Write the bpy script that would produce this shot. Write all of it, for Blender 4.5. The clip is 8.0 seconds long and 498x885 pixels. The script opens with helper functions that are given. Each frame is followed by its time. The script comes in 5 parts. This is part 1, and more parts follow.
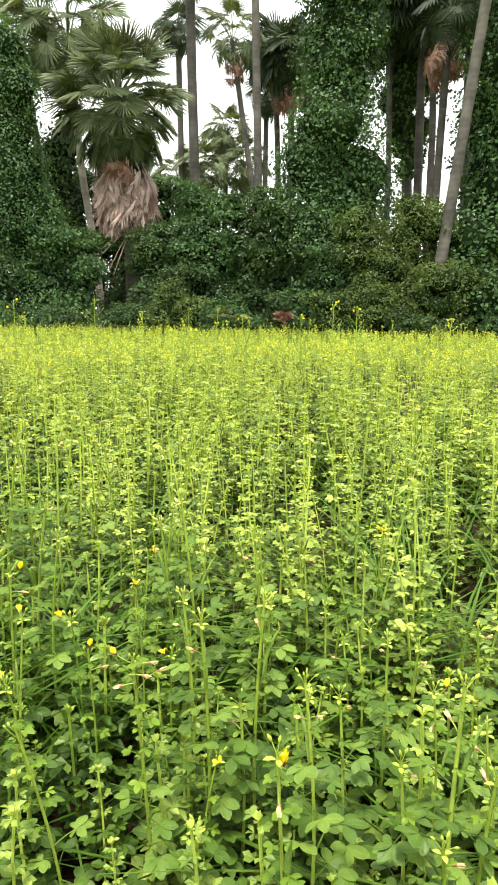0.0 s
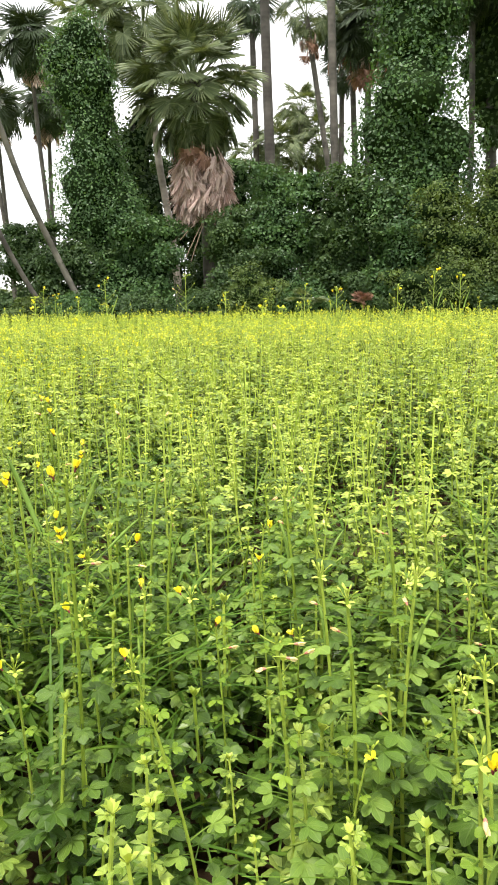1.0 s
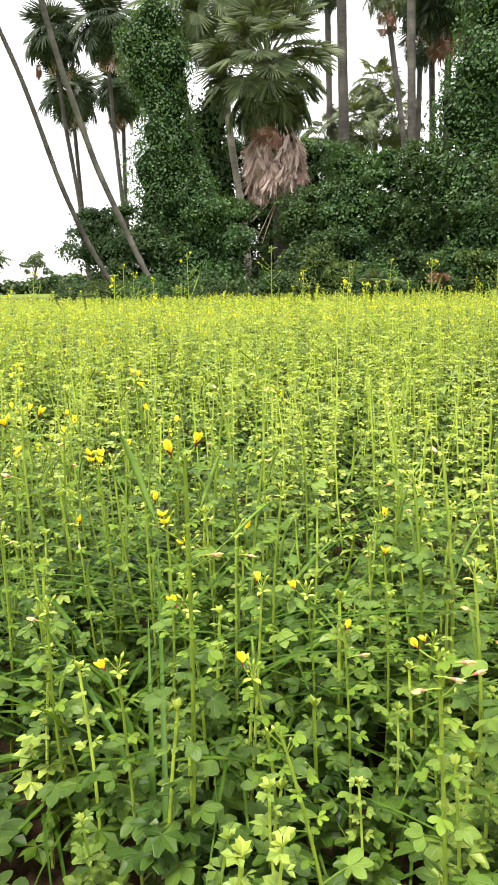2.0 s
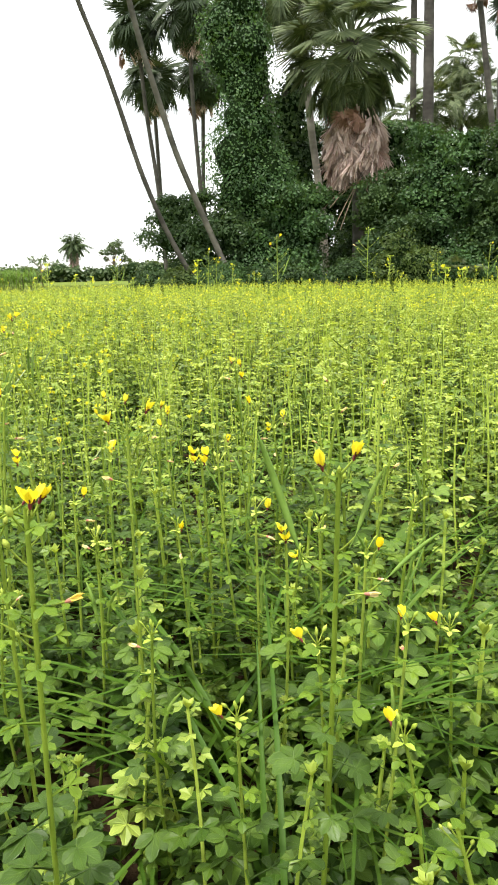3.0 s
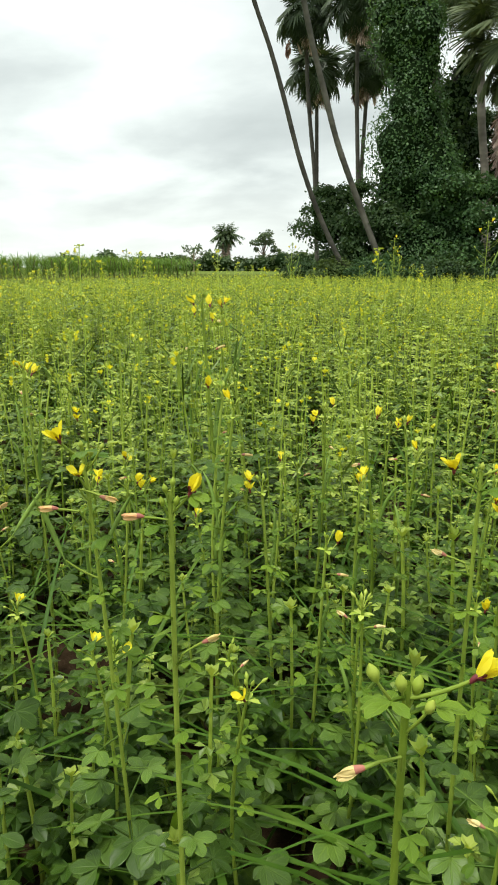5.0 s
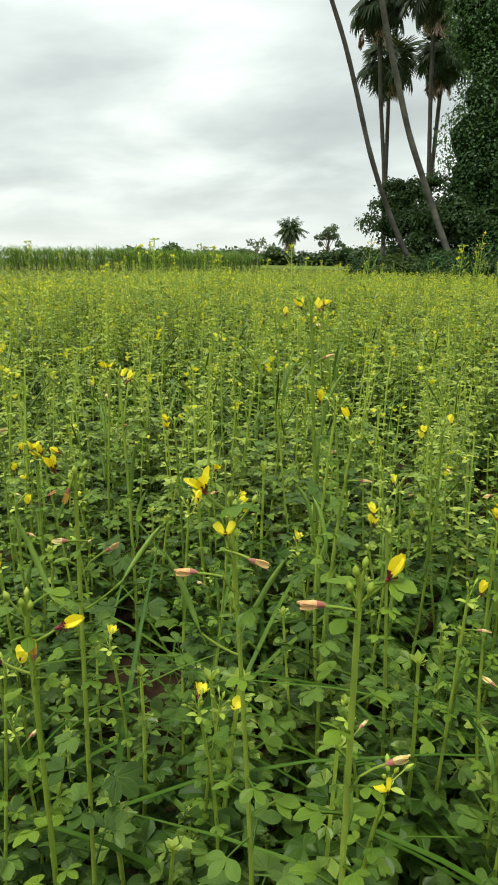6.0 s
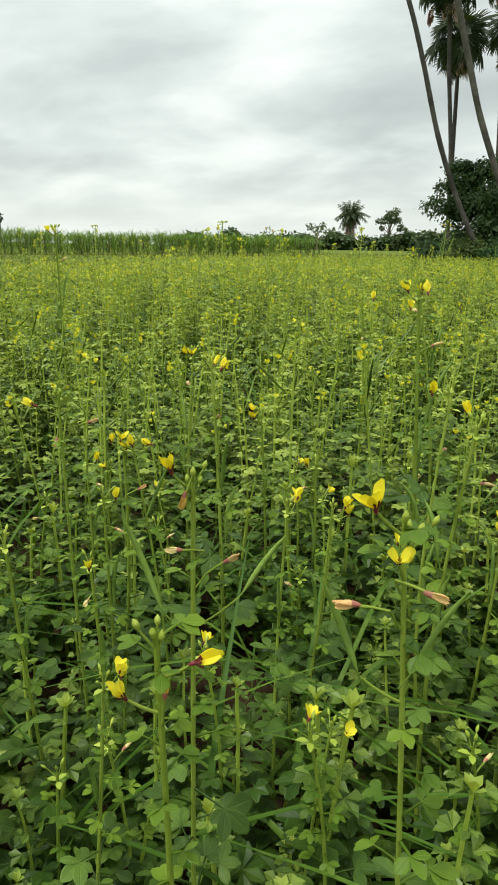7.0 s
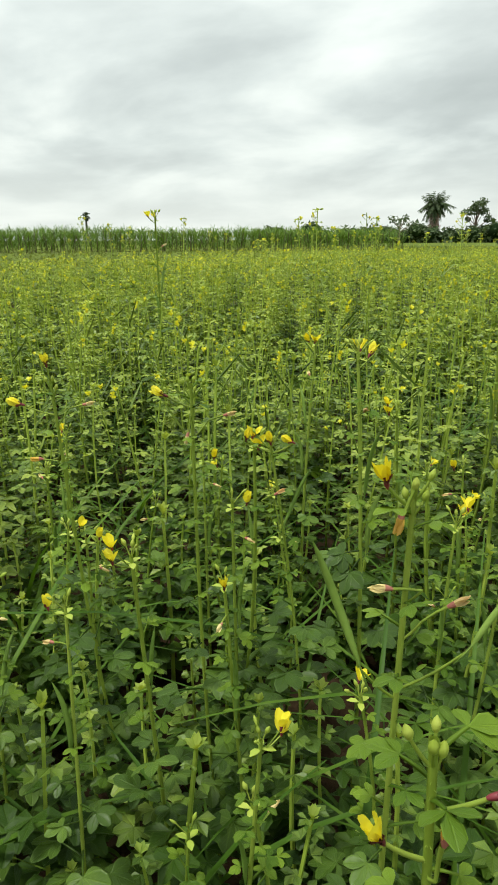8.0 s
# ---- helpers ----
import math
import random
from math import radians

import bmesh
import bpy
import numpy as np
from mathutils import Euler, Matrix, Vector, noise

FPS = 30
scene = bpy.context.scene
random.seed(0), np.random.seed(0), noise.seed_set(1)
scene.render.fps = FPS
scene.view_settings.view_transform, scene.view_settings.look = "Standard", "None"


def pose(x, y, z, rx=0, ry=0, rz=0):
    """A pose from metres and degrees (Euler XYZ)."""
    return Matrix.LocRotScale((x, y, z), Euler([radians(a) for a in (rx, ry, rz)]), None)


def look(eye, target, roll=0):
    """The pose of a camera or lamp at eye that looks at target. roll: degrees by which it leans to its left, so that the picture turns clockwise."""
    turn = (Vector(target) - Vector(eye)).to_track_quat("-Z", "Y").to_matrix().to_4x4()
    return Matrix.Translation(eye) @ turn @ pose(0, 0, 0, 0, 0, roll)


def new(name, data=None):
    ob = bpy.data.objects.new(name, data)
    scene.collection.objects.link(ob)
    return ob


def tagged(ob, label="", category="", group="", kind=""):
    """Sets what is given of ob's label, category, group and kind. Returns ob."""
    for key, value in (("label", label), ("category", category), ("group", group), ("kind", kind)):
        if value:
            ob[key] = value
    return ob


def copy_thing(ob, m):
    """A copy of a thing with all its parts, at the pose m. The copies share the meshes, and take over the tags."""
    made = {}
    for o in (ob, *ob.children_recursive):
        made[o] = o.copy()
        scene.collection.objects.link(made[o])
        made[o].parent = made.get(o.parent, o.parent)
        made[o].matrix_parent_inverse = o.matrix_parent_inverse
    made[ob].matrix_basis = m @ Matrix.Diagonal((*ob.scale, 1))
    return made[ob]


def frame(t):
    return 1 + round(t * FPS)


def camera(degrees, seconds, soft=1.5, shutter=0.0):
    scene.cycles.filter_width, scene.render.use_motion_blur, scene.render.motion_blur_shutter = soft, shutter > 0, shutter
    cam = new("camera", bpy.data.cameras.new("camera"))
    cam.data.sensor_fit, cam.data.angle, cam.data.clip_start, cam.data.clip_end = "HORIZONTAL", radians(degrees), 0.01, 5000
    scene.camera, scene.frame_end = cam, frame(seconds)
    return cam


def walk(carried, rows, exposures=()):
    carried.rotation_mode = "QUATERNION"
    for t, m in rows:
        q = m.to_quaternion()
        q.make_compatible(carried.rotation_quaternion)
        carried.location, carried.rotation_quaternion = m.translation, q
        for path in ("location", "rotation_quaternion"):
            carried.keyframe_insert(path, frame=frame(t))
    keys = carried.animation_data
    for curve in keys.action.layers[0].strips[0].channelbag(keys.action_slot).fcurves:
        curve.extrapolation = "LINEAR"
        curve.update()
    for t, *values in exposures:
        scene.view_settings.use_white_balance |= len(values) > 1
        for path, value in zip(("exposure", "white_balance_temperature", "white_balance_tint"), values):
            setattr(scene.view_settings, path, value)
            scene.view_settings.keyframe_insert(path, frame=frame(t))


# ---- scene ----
cam = camera(40.5, 8.0, soft=1.8)
PATH = [
    (0.0, pose(0.0000, 0.0000, 0.8200, 79.450, -0.905, 0.002)),
    (0.5, pose(-0.0370, 0.0422, 0.7964, 78.728, -0.205, 2.723)),
    (1.0, pose(-0.0816, 0.0854, 0.7693, 78.177, 0.863, 6.250)),
    (1.5, pose(-0.1259, 0.1331, 0.7477, 77.402, 1.114, 9.162)),
    (3.0, pose(-0.2680, 0.2930, 0.7245, 76.031, 1.176, 18.084)),
    (3.5, pose(-0.3222, 0.3322, 0.7186, 75.579, 0.986, 21.408)),
    (4.0, pose(-0.3854, 0.3713, 0.7130, 75.904, 1.054, 24.424)),
    (4.5, pose(-0.4556, 0.4149, 0.7075, 75.624, 0.539, 27.354)),
    (6.0, pose(-0.6319, 0.4972, 0.7175, 74.972, -0.872, 35.305)),
    (6.5, pose(-0.6677, 0.5048, 0.7146, 74.085, -0.664, 37.760)),
    (7.0, pose(-0.7111, 0.5145, 0.7094, 73.713, -0.781, 40.104)),
    (7.5, pose(-0.7663, 0.5282, 0.6974, 73.369, -0.876, 42.841)),
    (8.0, pose(-0.8358, 0.5453, 0.6800, 73.290, 0.193, 46.582)),
]
walk(cam, PATH, exposures=[(0.0, 1.16, 6700, 7), (1.5, 1.20, 6600, 14), (3.0, 0.97, 6600, 8), (4.5, 0.39, 6500, 3), (6.0, 0.06, 6500, 1), (8.0, 0.0, 6500, 1)])

# ---- light ----
world = bpy.data.worlds.new("overcast_sky")
scene.world = world
world.use_nodes = True
wt = world.node_tree
wt.nodes.clear()


def node(tree, kind, **values):
    n = tree.nodes.new(kind)
    for key, value in values.items():
        if key == "operation":
            n.operation = value
        elif key == "data_type":
            n.data_type = value
        elif key == "interpolation_type":
            n.interpolation_type = value
        elif key == "attribute_name":
            n.attribute_name = value
        elif key == "bands_direction":
            n.bands_direction = value
        elif key == "sky_type":
            n.sky_type = value
        elif key == "sun_disc":
            n.sun_disc = value
        elif key == "sun_elevation":
            n.sun_elevation = value
        elif key == "sun_rotation":
            n.sun_rotation = value
        else:
            n.inputs[key].default_value = value
    return n


def ramp(tree, stops):
    n = tree.nodes.new("ShaderNodeValToRGB")
    while len(n.color_ramp.elements) < len(stops):
        n.color_ramp.elements.new(0.5)
    for el, (place, colour) in zip(n.color_ramp.elements, stops):
        el.position, el.color = place, (*colour, 1)
    return n


def build_sky():
    t = wt
    link = t.links.new
    sky = node(t, "ShaderNodeTexSky", sky_type="NISHITA", sun_disc=False,
               sun_elevation=radians(71), sun_rotation=radians(194))
    blue = node(t, "ShaderNodeVectorMath", operation="SCALE")
    blue.inputs["Scale"].default_value = 0.1
    link(sky.outputs[0], blue.inputs[0])
    way = node(t, "ShaderNodeTexCoord")
    parts = node(t, "ShaderNodeSeparateXYZ")
    link(way.outputs["Generated"], parts.inputs[0])
    up = node(t, "ShaderNodeMath", operation="MAXIMUM")
    up.inputs[1].default_value = 0.0
    link(parts.outputs[2], up.inputs[0])
    lift = node(t, "ShaderNodeMath", operation="ADD")
    lift.inputs[1].default_value = 0.22
    link(up.outputs[0], lift.inputs[0])
    flat = []
    for axis in (0, 1):
        d = node(t, "ShaderNodeMath", operation="DIVIDE")
        link(parts.outputs[axis], d.inputs[0])
        link(lift.outputs[0], d.inputs[1])
        flat.append(d)
    plane = node(t, "ShaderNodeCombineXYZ")
    link(flat[0].outputs[0], plane.inputs[0])
    link(flat[1].outputs[0], plane.inputs[1])
    big = node(t, "ShaderNodeTexNoise", Scale=1.2, Detail=7.0, Roughness=0.5, Distortion=0.2)
    drawn = node(t, "ShaderNodeMapping")
    drawn.inputs["Rotation"].default_value = (0, 0, radians(-42))
    drawn.inputs["Location"].default_value = (0.35, 0.2, 0)
    drawn.inputs["Scale"].default_value = (0.9, 1.1, 1.0)
    link(plane.outputs[0], drawn.inputs["Vector"])
    link(drawn.outputs[0], big.inputs["Vector"])
    grey = ramp(t, [(0.33, (1.06, 1.07, 1.05)), (0.42, (0.93, 0.945, 0.935)), (0.49, (0.79, 0.815, 0.815)), (0.58, (0.65, 0.675, 0.68)), (0.70, (0.54, 0.565, 0.57))])
    link(big.outputs[0], grey.inputs[0])
    # the cloud layer grows brighter towards the zenith and pale near the horizon
    high = node(t, "ShaderNodeMapRange")
    for k, v in (("From Min", 0.15), ("From Max", 0.9), ("To Min", 1.04), ("To Max", 1.62)):
        high.inputs[k].default_value = v
    link(parts.outputs[2], high.inputs["Value"])
    bright = node(t, "ShaderNodeVectorMath", operation="SCALE")
    link(grey.outputs[0], bright.inputs[0])
    link(high.outputs[0], bright.inputs["Scale"])
    low = node(t, "ShaderNodeMapRange")
    for k, v in (("From Min", 0.0), ("From Max", 0.13), ("To Min", 0.75), ("To Max", 0.0)):
        low.inputs[k].default_value = v
    link(parts.outputs[2], low.inputs["Value"])
    pale = node(t, "ShaderNodeMix", data_type="RGBA")
    pale.inputs[7].default_value = (0.94, 0.945, 0.93, 1)
    link(low.outputs[0], pale.inputs[0])
    link(bright.outputs[0], pale.inputs[6])
    mix = node(t, "ShaderNodeMix", data_type="RGBA")
    mix.inputs[0].default_value = 0.93
    link(blue.outputs[0], mix.inputs[6])
    link(pale.outputs[2], mix.inputs[7])
    back = node(t, "ShaderNodeBackground", Strength=1.0)
    link(mix.outputs[2], back.inputs[0])
    out = node(t, "ShaderNodeOutputWorld")
    link(back.outputs[0], out.inputs[0])


build_sky()
sun = new("sun", bpy.data.lights.new("sun", "SUN"))
sun.data.energy, sun.data.angle, sun.data.color = 2.9, radians(12), (1.0, 0.96, 0.88)
sun.matrix_world = look((-3, -12, 37), (0, 0, 0))


# ---- materials ----
def surface(name):
    m = bpy.data.materials.new(name)
    m.use_nodes = True
    t = m.node_tree
    b = t.nodes["Principled BSDF"]
    return m, t, b


def tone(t, stops, scale, island, mix=0.5, plant=False):
    """A colour that varies from piece to piece and, more finely, over each piece; with `plant` also from plant to plant."""
    if island:
        rnd = node(t, "ShaderNodeNewGeometry").outputs["Random Per Island"]
        if plant:
            own = node(t, "ShaderNodeSeparateXYZ")
            t.links.new(node(t, "ShaderNodeAttribute", attribute_name="leaf_uv").outputs["Vector"], own.inputs[0])
            both = node(t, "ShaderNodeMix")
            both.inputs[0].default_value = 0.62
            t.links.new(rnd, both.inputs[2])
            t.links.new(own.outputs[2], both.inputs[3])
            rnd = both.outputs[0]
    else:
        rnd = node(t, "ShaderNodeObjectInfo").outputs["Random"]
    where = node(t, "ShaderNodeTexCoord").outputs["Object"]
    fine = node(t, "ShaderNodeTexNoise", Scale=scale, Detail=4.0)
    t.links.new(where, fine.inputs["Vector"])
    a = node(t, "ShaderNodeMath", operation="MULTIPLY")
    a.inputs[1].default_value = 1 - mix
    t.links.new(rnd, a.inputs[0])
    b = node(t, "ShaderNodeMath", operation="MULTIPLY_ADD")
    b.inputs[1].default_value = mix
    t.links.new(fine.outputs[0], b.inputs[0])
    t.links.new(a.outputs[0], b.inputs[2])
    r = ramp(t, stops)
    t.links.new(b.outputs[0], r.inputs[0])
    return r.outputs[0], fine.outputs[0], where


def bumped(t, b, height, strength, distance):
    n = node(t, "ShaderNodeBump", Strength=strength, Distance=distance)
    t.links.new(height, n.inputs["Height"])
    t.links.new(n.outputs[0], b.inputs["Normal"])


def veined(t, col, fine):
    """Lightens a leaf's midrib, side veins and rim, by its own coordinates across and along the blade."""
    link = t.links.new
    xy = node(t, "ShaderNodeSeparateXYZ")
    link(node(t, "ShaderNodeAttribute", attribute_name="leaf_uv").outputs["Vector"], xy.inputs[0])
    across = node(t, "ShaderNodeMath", operation="ABSOLUTE")
    link(xy.outputs[0], across.inputs[0])

    def band(a, b, lo, hi):
        n = node(t, "ShaderNodeMapRange", interpolation_type="SMOOTHSTEP")
        for k, v in (("From Min", a), ("From Max", b), ("To Min", lo), ("To Max", hi)):
            n.inputs[k].default_value = v
        return n

    rim, rib = band(0.80, 0.98, 0.0, 0.55), band(0.02, 0.13, 0.5, 0.0)
    link(across.outputs[0], rim.inputs["Value"])
    link(across.outputs[0], rib.inputs["Value"])
    slant = node(t, "ShaderNodeMath", operation="MULTIPLY_ADD")
    slant.inputs[1].default_value = -0.42
    link(across.outputs[0], slant.inputs[0])
    link(xy.outputs[1], slant.inputs[2])
    wave = node(t, "ShaderNodeMath", operation="MULTIPLY")
    wave.inputs[1].default_value = 40.0
    link(slant.outputs[0], wave.inputs[0])
    side = node(t, "ShaderNodeMath", operation="SINE")
    link(wave.outputs[0], side.inputs[0])
    vein = band(0.75, 1.0, 0.0, 0.22)
    link(side.outputs[0], vein.inputs["Value"])
    total = node(t, "ShaderNodeMath", operation="ADD")
    link(rim.outputs[0], total.inputs[0])
    link(rib.outputs[0], total.inputs[1])
    total2 = node(t, "ShaderNodeMath", operation="ADD")
    link(total.outputs[0], total2.inputs[0])
    link(vein.outputs[0], total2.inputs[1])
    pale = node(t, "ShaderNodeVectorMath", operation="MULTIPLY_ADD")
    pale.inputs[1].default_value = (1.35, 1.30, 1.2)
    pale.inputs[2].default_value = (0.018, 0.024, 0.005)
    link(col, pale.inputs[0])
    mix = node(t, "ShaderNodeMix", data_type="RGBA")
    link(total2.outputs[0], mix.inputs[0])
    link(col, mix.inputs[6])
    link(pale.outputs[0], mix.inputs[7])
    relief = node(t, "ShaderNodeMath", operation="SUBTRACT")
    link(fine, relief.inputs[0])
    link(total2.outputs[0], relief.inputs[1])
    return mix.outputs[2], relief.outputs[0]


def leaf_surface(name, stops, scale=40, island=True, glow=0.35, rough=0.5, tint=(1.25, 1.15, 0.45), bump=0.0015, mix=0.5, veins=False, gloss=0.3, plant=False):
    """A thin leaf: part of the light goes through it. With veins it has a pale midrib, side veins and a pale rim."""
    m, t, b = surface(name)
    col, fine, where = tone(t, stops, scale, island, mix, plant)
    if veins:
        col, fine = veined(t, col, fine)
    t.links.new(col, b.inputs["Base Color"])
    b.inputs["Roughness"].default_value = rough
    b.inputs["Specular IOR Level"].default_value = gloss
    bumped(t, b, fine, 0.5, bump)
    th = node(t, "ShaderNodeBsdfTranslucent")
    warm = node(t, "ShaderNodeVectorMath", operation="MULTIPLY")
    warm.inputs[1].default_value = tint
    t.links.new(col, warm.inputs[0])
    t.links.new(warm.outputs[0], th.inputs["Color"])
    mix = node(t, "ShaderNodeMixShader")
    mix.inputs[0].default_value = glow
    t.links.new(b.outputs[0], mix.inputs[1])
    t.links.new(th.outputs[0], mix.inputs[2])
    t.links.new(mix.outputs[0], t.nodes["Material Output"].inputs[0])
    return m


def solid_surface(name, stops, scale=30, island=False, rough=0.7, bump=0.002, mix=0.6):
    m, t, b = surface(name)
    col, fine, where = tone(t, stops, scale, island, mix)
    t.links.new(col, b.inputs["Base Color"])
    b.inputs["Roughness"].default_value = rough
    bumped(t, b, fine, 0.6, bump)
    return m


def bark_surface(name, dark, light, bands=9.0):
    """Palm bark: ring scars across a grey, stained trunk."""
    m, t, b = surface(name)
    where = node(t, "ShaderNodeTexCoord").outputs["Object"]
    rings = node(t, "ShaderNodeTexWave", bands_direction="Z", Scale=bands / 6.283, Distortion=2.0, Detail=3.0)
    rings.inputs["Detail Scale"].default_value = 2.0
    stain = node(t, "ShaderNodeTexNoise", Scale=1.6, Detail=6.0)
    t.links.new(where, rings.inputs["Vector"])
    t.links.new(where, stain.inputs["Vector"])
    both = node(t, "ShaderNodeMath", operation="MULTIPLY_ADD")
    both.inputs[1].default_value = 0.05
    t.links.new(rings.outputs["Fac"], both.inputs[0])
    t.links.new(stain.outputs[0], both.inputs[2])
    r = ramp(t, [(0.35, dark), (0.75, light)])
    t.links.new(both.outputs[0], r.inputs[0])
    t.links.new(r.outputs[0], b.inputs["Base Color"])
    b.inputs["Roughness"].default_value = 0.9
    bumped(t, b, both.outputs[0], 0.8, 0.03)
    return m


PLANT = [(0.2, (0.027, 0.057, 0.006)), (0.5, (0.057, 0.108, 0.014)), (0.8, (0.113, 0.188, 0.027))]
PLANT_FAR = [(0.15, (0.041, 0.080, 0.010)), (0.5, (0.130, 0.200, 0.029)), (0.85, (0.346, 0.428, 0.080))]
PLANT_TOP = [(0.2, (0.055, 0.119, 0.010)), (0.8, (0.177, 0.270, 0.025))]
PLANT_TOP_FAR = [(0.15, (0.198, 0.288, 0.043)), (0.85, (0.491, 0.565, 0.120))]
M_LEAF = leaf_surface("field_leaf", PLANT, 60, False, rough=0.38, glow=0.22, veins=True, gloss=0.26)
M_LEAF_YOUNG = leaf_surface("light_field_leaf", [(0.2, (0.040, 0.081, 0.009)), (0.5, (0.085, 0.153, 0.021)), (0.8, (0.164, 0.248, 0.039))], 60, False, rough=0.40, glow=0.26, veins=True, gloss=0.26)
# low leaves toned dark: shade between the plants is put into their colour
M_LEAF_LOW = leaf_surface("shade_toned_leaf_joined", [(0.15, (0.016, 0.041, 0.005)), (0.5, (0.040, 0.084, 0.009)), (0.85, (0.091, 0.157, 0.017))], 60, True, rough=0.4, glow=0.2, veins=True, gloss=0.2, mix=0.3, plant=True)
M_LEAF_TOP = leaf_surface("young_leaf", PLANT_TOP, 60, False, rough=0.4, glow=0.28, veins=True, gloss=0.2)
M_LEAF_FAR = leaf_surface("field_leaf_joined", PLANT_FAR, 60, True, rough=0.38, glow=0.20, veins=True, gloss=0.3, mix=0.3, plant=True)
# yellow-green young leaves, made lighter still: light on the tops put into colour
M_TOP = leaf_surface("young_lit_leaf_joined", PLANT_TOP_FAR, 60, True, mix=0.3, plant=True)
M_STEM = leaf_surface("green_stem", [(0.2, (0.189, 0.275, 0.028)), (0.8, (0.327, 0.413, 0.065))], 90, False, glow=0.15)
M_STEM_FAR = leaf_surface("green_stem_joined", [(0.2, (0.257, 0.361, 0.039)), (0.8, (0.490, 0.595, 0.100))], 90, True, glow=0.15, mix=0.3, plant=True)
M_BUD = leaf_surface("green_bud", [(0.2, (0.30, 0.40, 0.045)), (0.8, (0.47, 0.54, 0.10))], 120, False, glow=0.2)
M_PETAL = leaf_surface("yellow_petal", [(0.2, (0.88, 0.76, 0.030)), (0.8, (0.93, 0.86, 0.085))], 150, False, glow=0.4, tint=(1.05, 1.0, 0.6))
M_PETAL_FAR = leaf_surface("yellow_petal_joined", [(0.2, (0.80, 0.74, 0.03)), (0.8, (0.90, 0.88, 0.12))], 150, True, glow=0.4, tint=(1.05, 1.0, 0.6))
M_CENTRE = solid_surface("maroon_flower_centre", [(0.2, (0.10, 0.012, 0.02)), (0.8, (0.24, 0.03, 0.04))], 300, rough=0.5, bump=0.0003)
M_WITHER = leaf_surface("withered_petal", [(0.1, (0.50, 0.24, 0.13)), (0.45, (0.74, 0.58, 0.24)), (0.9, (0.82, 0.72, 0.36))], 90, False, glow=0.25, tint=(1.0, 0.95, 0.8))
M_ORANGE = leaf_surface("orange_faded_petal", [(0.1, (0.60, 0.30, 0.09)), (0.5, (0.80, 0.52, 0.09)), (0.9, (0.86, 0.70, 0.16))], 90, False, glow=0.3, tint=(1.0, 0.9, 0.5))
M_PINK = leaf_surface("pink_faded_petal", [(0.1, (0.30, 0.07, 0.07)), (0.5, (0.52, 0.20, 0.15)), (0.9, (0.68, 0.40, 0.24))], 160, False, glow=0.25, tint=(1.0, 0.9, 0.8), mix=0.75)
M_PINK_TIP = leaf_surface("pale_pink_petal", [(0.1, (0.62, 0.30, 0.20)), (0.5, (0.80, 0.52, 0.22)), (0.9, (0.85, 0.66, 0.25))], 160, False, glow=0.25, tint=(1.0, 0.9, 0.8), mix=0.75)
M_POD = leaf_surface("green_pod", [(0.2, (0.13, 0.225, 0.035)), (0.8, (0.23, 0.335, 0.062))], 110, False, glow=0.12)
M_GRASS = leaf_surface("grass_blade", [(0.1, (0.040, 0.098, 0.009)), (0.6, (0.080, 0.162, 0.016)), (0.95, (0.18, 0.27, 0.036))], 50, True, gloss=0.2)
M_GRASS_FAR = leaf_surface("low_grass_blade", [(0.1, (0.085, 0.118, 0.020)), (0.6, (0.13, 0.165, 0.030)), (0.95, (0.21, 0.235, 0.055))], 3, True)
M_VINE = leaf_surface("vine_leaf", [(0.12, (0.020, 0.046, 0.019)), (0.45, (0.046, 0.099, 0.034)), (0.68, (0.087, 0.166, 0.049)), (0.88, (0.119, 0.206, 0.050))], 0.7, True, glow=0.28, rough=0.42, bump=0.01, mix=0.72)
M_SHRUB = leaf_surface("shrub_leaf", [(0.1, (0.019, 0.039, 0.015)), (0.5, (0.043, 0.083, 0.027)), (0.85, (0.111, 0.174, 0.049))], 0.7, True, glow=0.28, rough=0.5, bump=0.01, mix=0.72)
M_SHRUB_LIGHT = leaf_surface("light_shrub_leaf", [(0.1, (0.040, 0.066, 0.018)), (0.5, (0.080, 0.122, 0.030)), (0.85, (0.150, 0.210, 0.048))], 0.7, True, glow=0.3, bump=0.01, mix=0.72)
# very dark core colour: the shade among the leaves is painted into it
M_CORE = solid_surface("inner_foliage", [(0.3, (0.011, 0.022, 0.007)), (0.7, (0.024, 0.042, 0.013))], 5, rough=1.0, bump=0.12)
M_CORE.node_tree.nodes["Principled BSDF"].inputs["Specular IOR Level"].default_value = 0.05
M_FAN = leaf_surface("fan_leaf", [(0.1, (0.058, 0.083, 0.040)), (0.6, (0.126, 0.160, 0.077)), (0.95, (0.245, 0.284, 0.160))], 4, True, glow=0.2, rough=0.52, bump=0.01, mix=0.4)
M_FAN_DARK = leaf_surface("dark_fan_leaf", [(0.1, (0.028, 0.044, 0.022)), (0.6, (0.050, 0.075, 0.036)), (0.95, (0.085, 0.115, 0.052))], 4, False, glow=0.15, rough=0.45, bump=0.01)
M_FAN_DEAD = leaf_surface("dry_fan_leaf", [(0.1, (0.280, 0.162, 0.134)), (0.5, (0.515, 0.375, 0.330)), (0.9, (0.739, 0.627, 0.582))], 5, True, glow=0.15, rough=0.8, tint=(1.1, 0.9, 0.7), bump=0.01)
M_FAN_RED = leaf_surface("rusty_fan_leaf", [(0.1, (0.153, 0.085, 0.060)), (0.9, (0.374, 0.221, 0.162))], 5, True, glow=0.2, rough=0.7, tint=(1.2, 0.85, 0.6), bump=0.01)
M_BARK = bark_surface("grey_palm_bark", (0.044, 0.040, 0.034), (0.145, 0.132, 0.112))
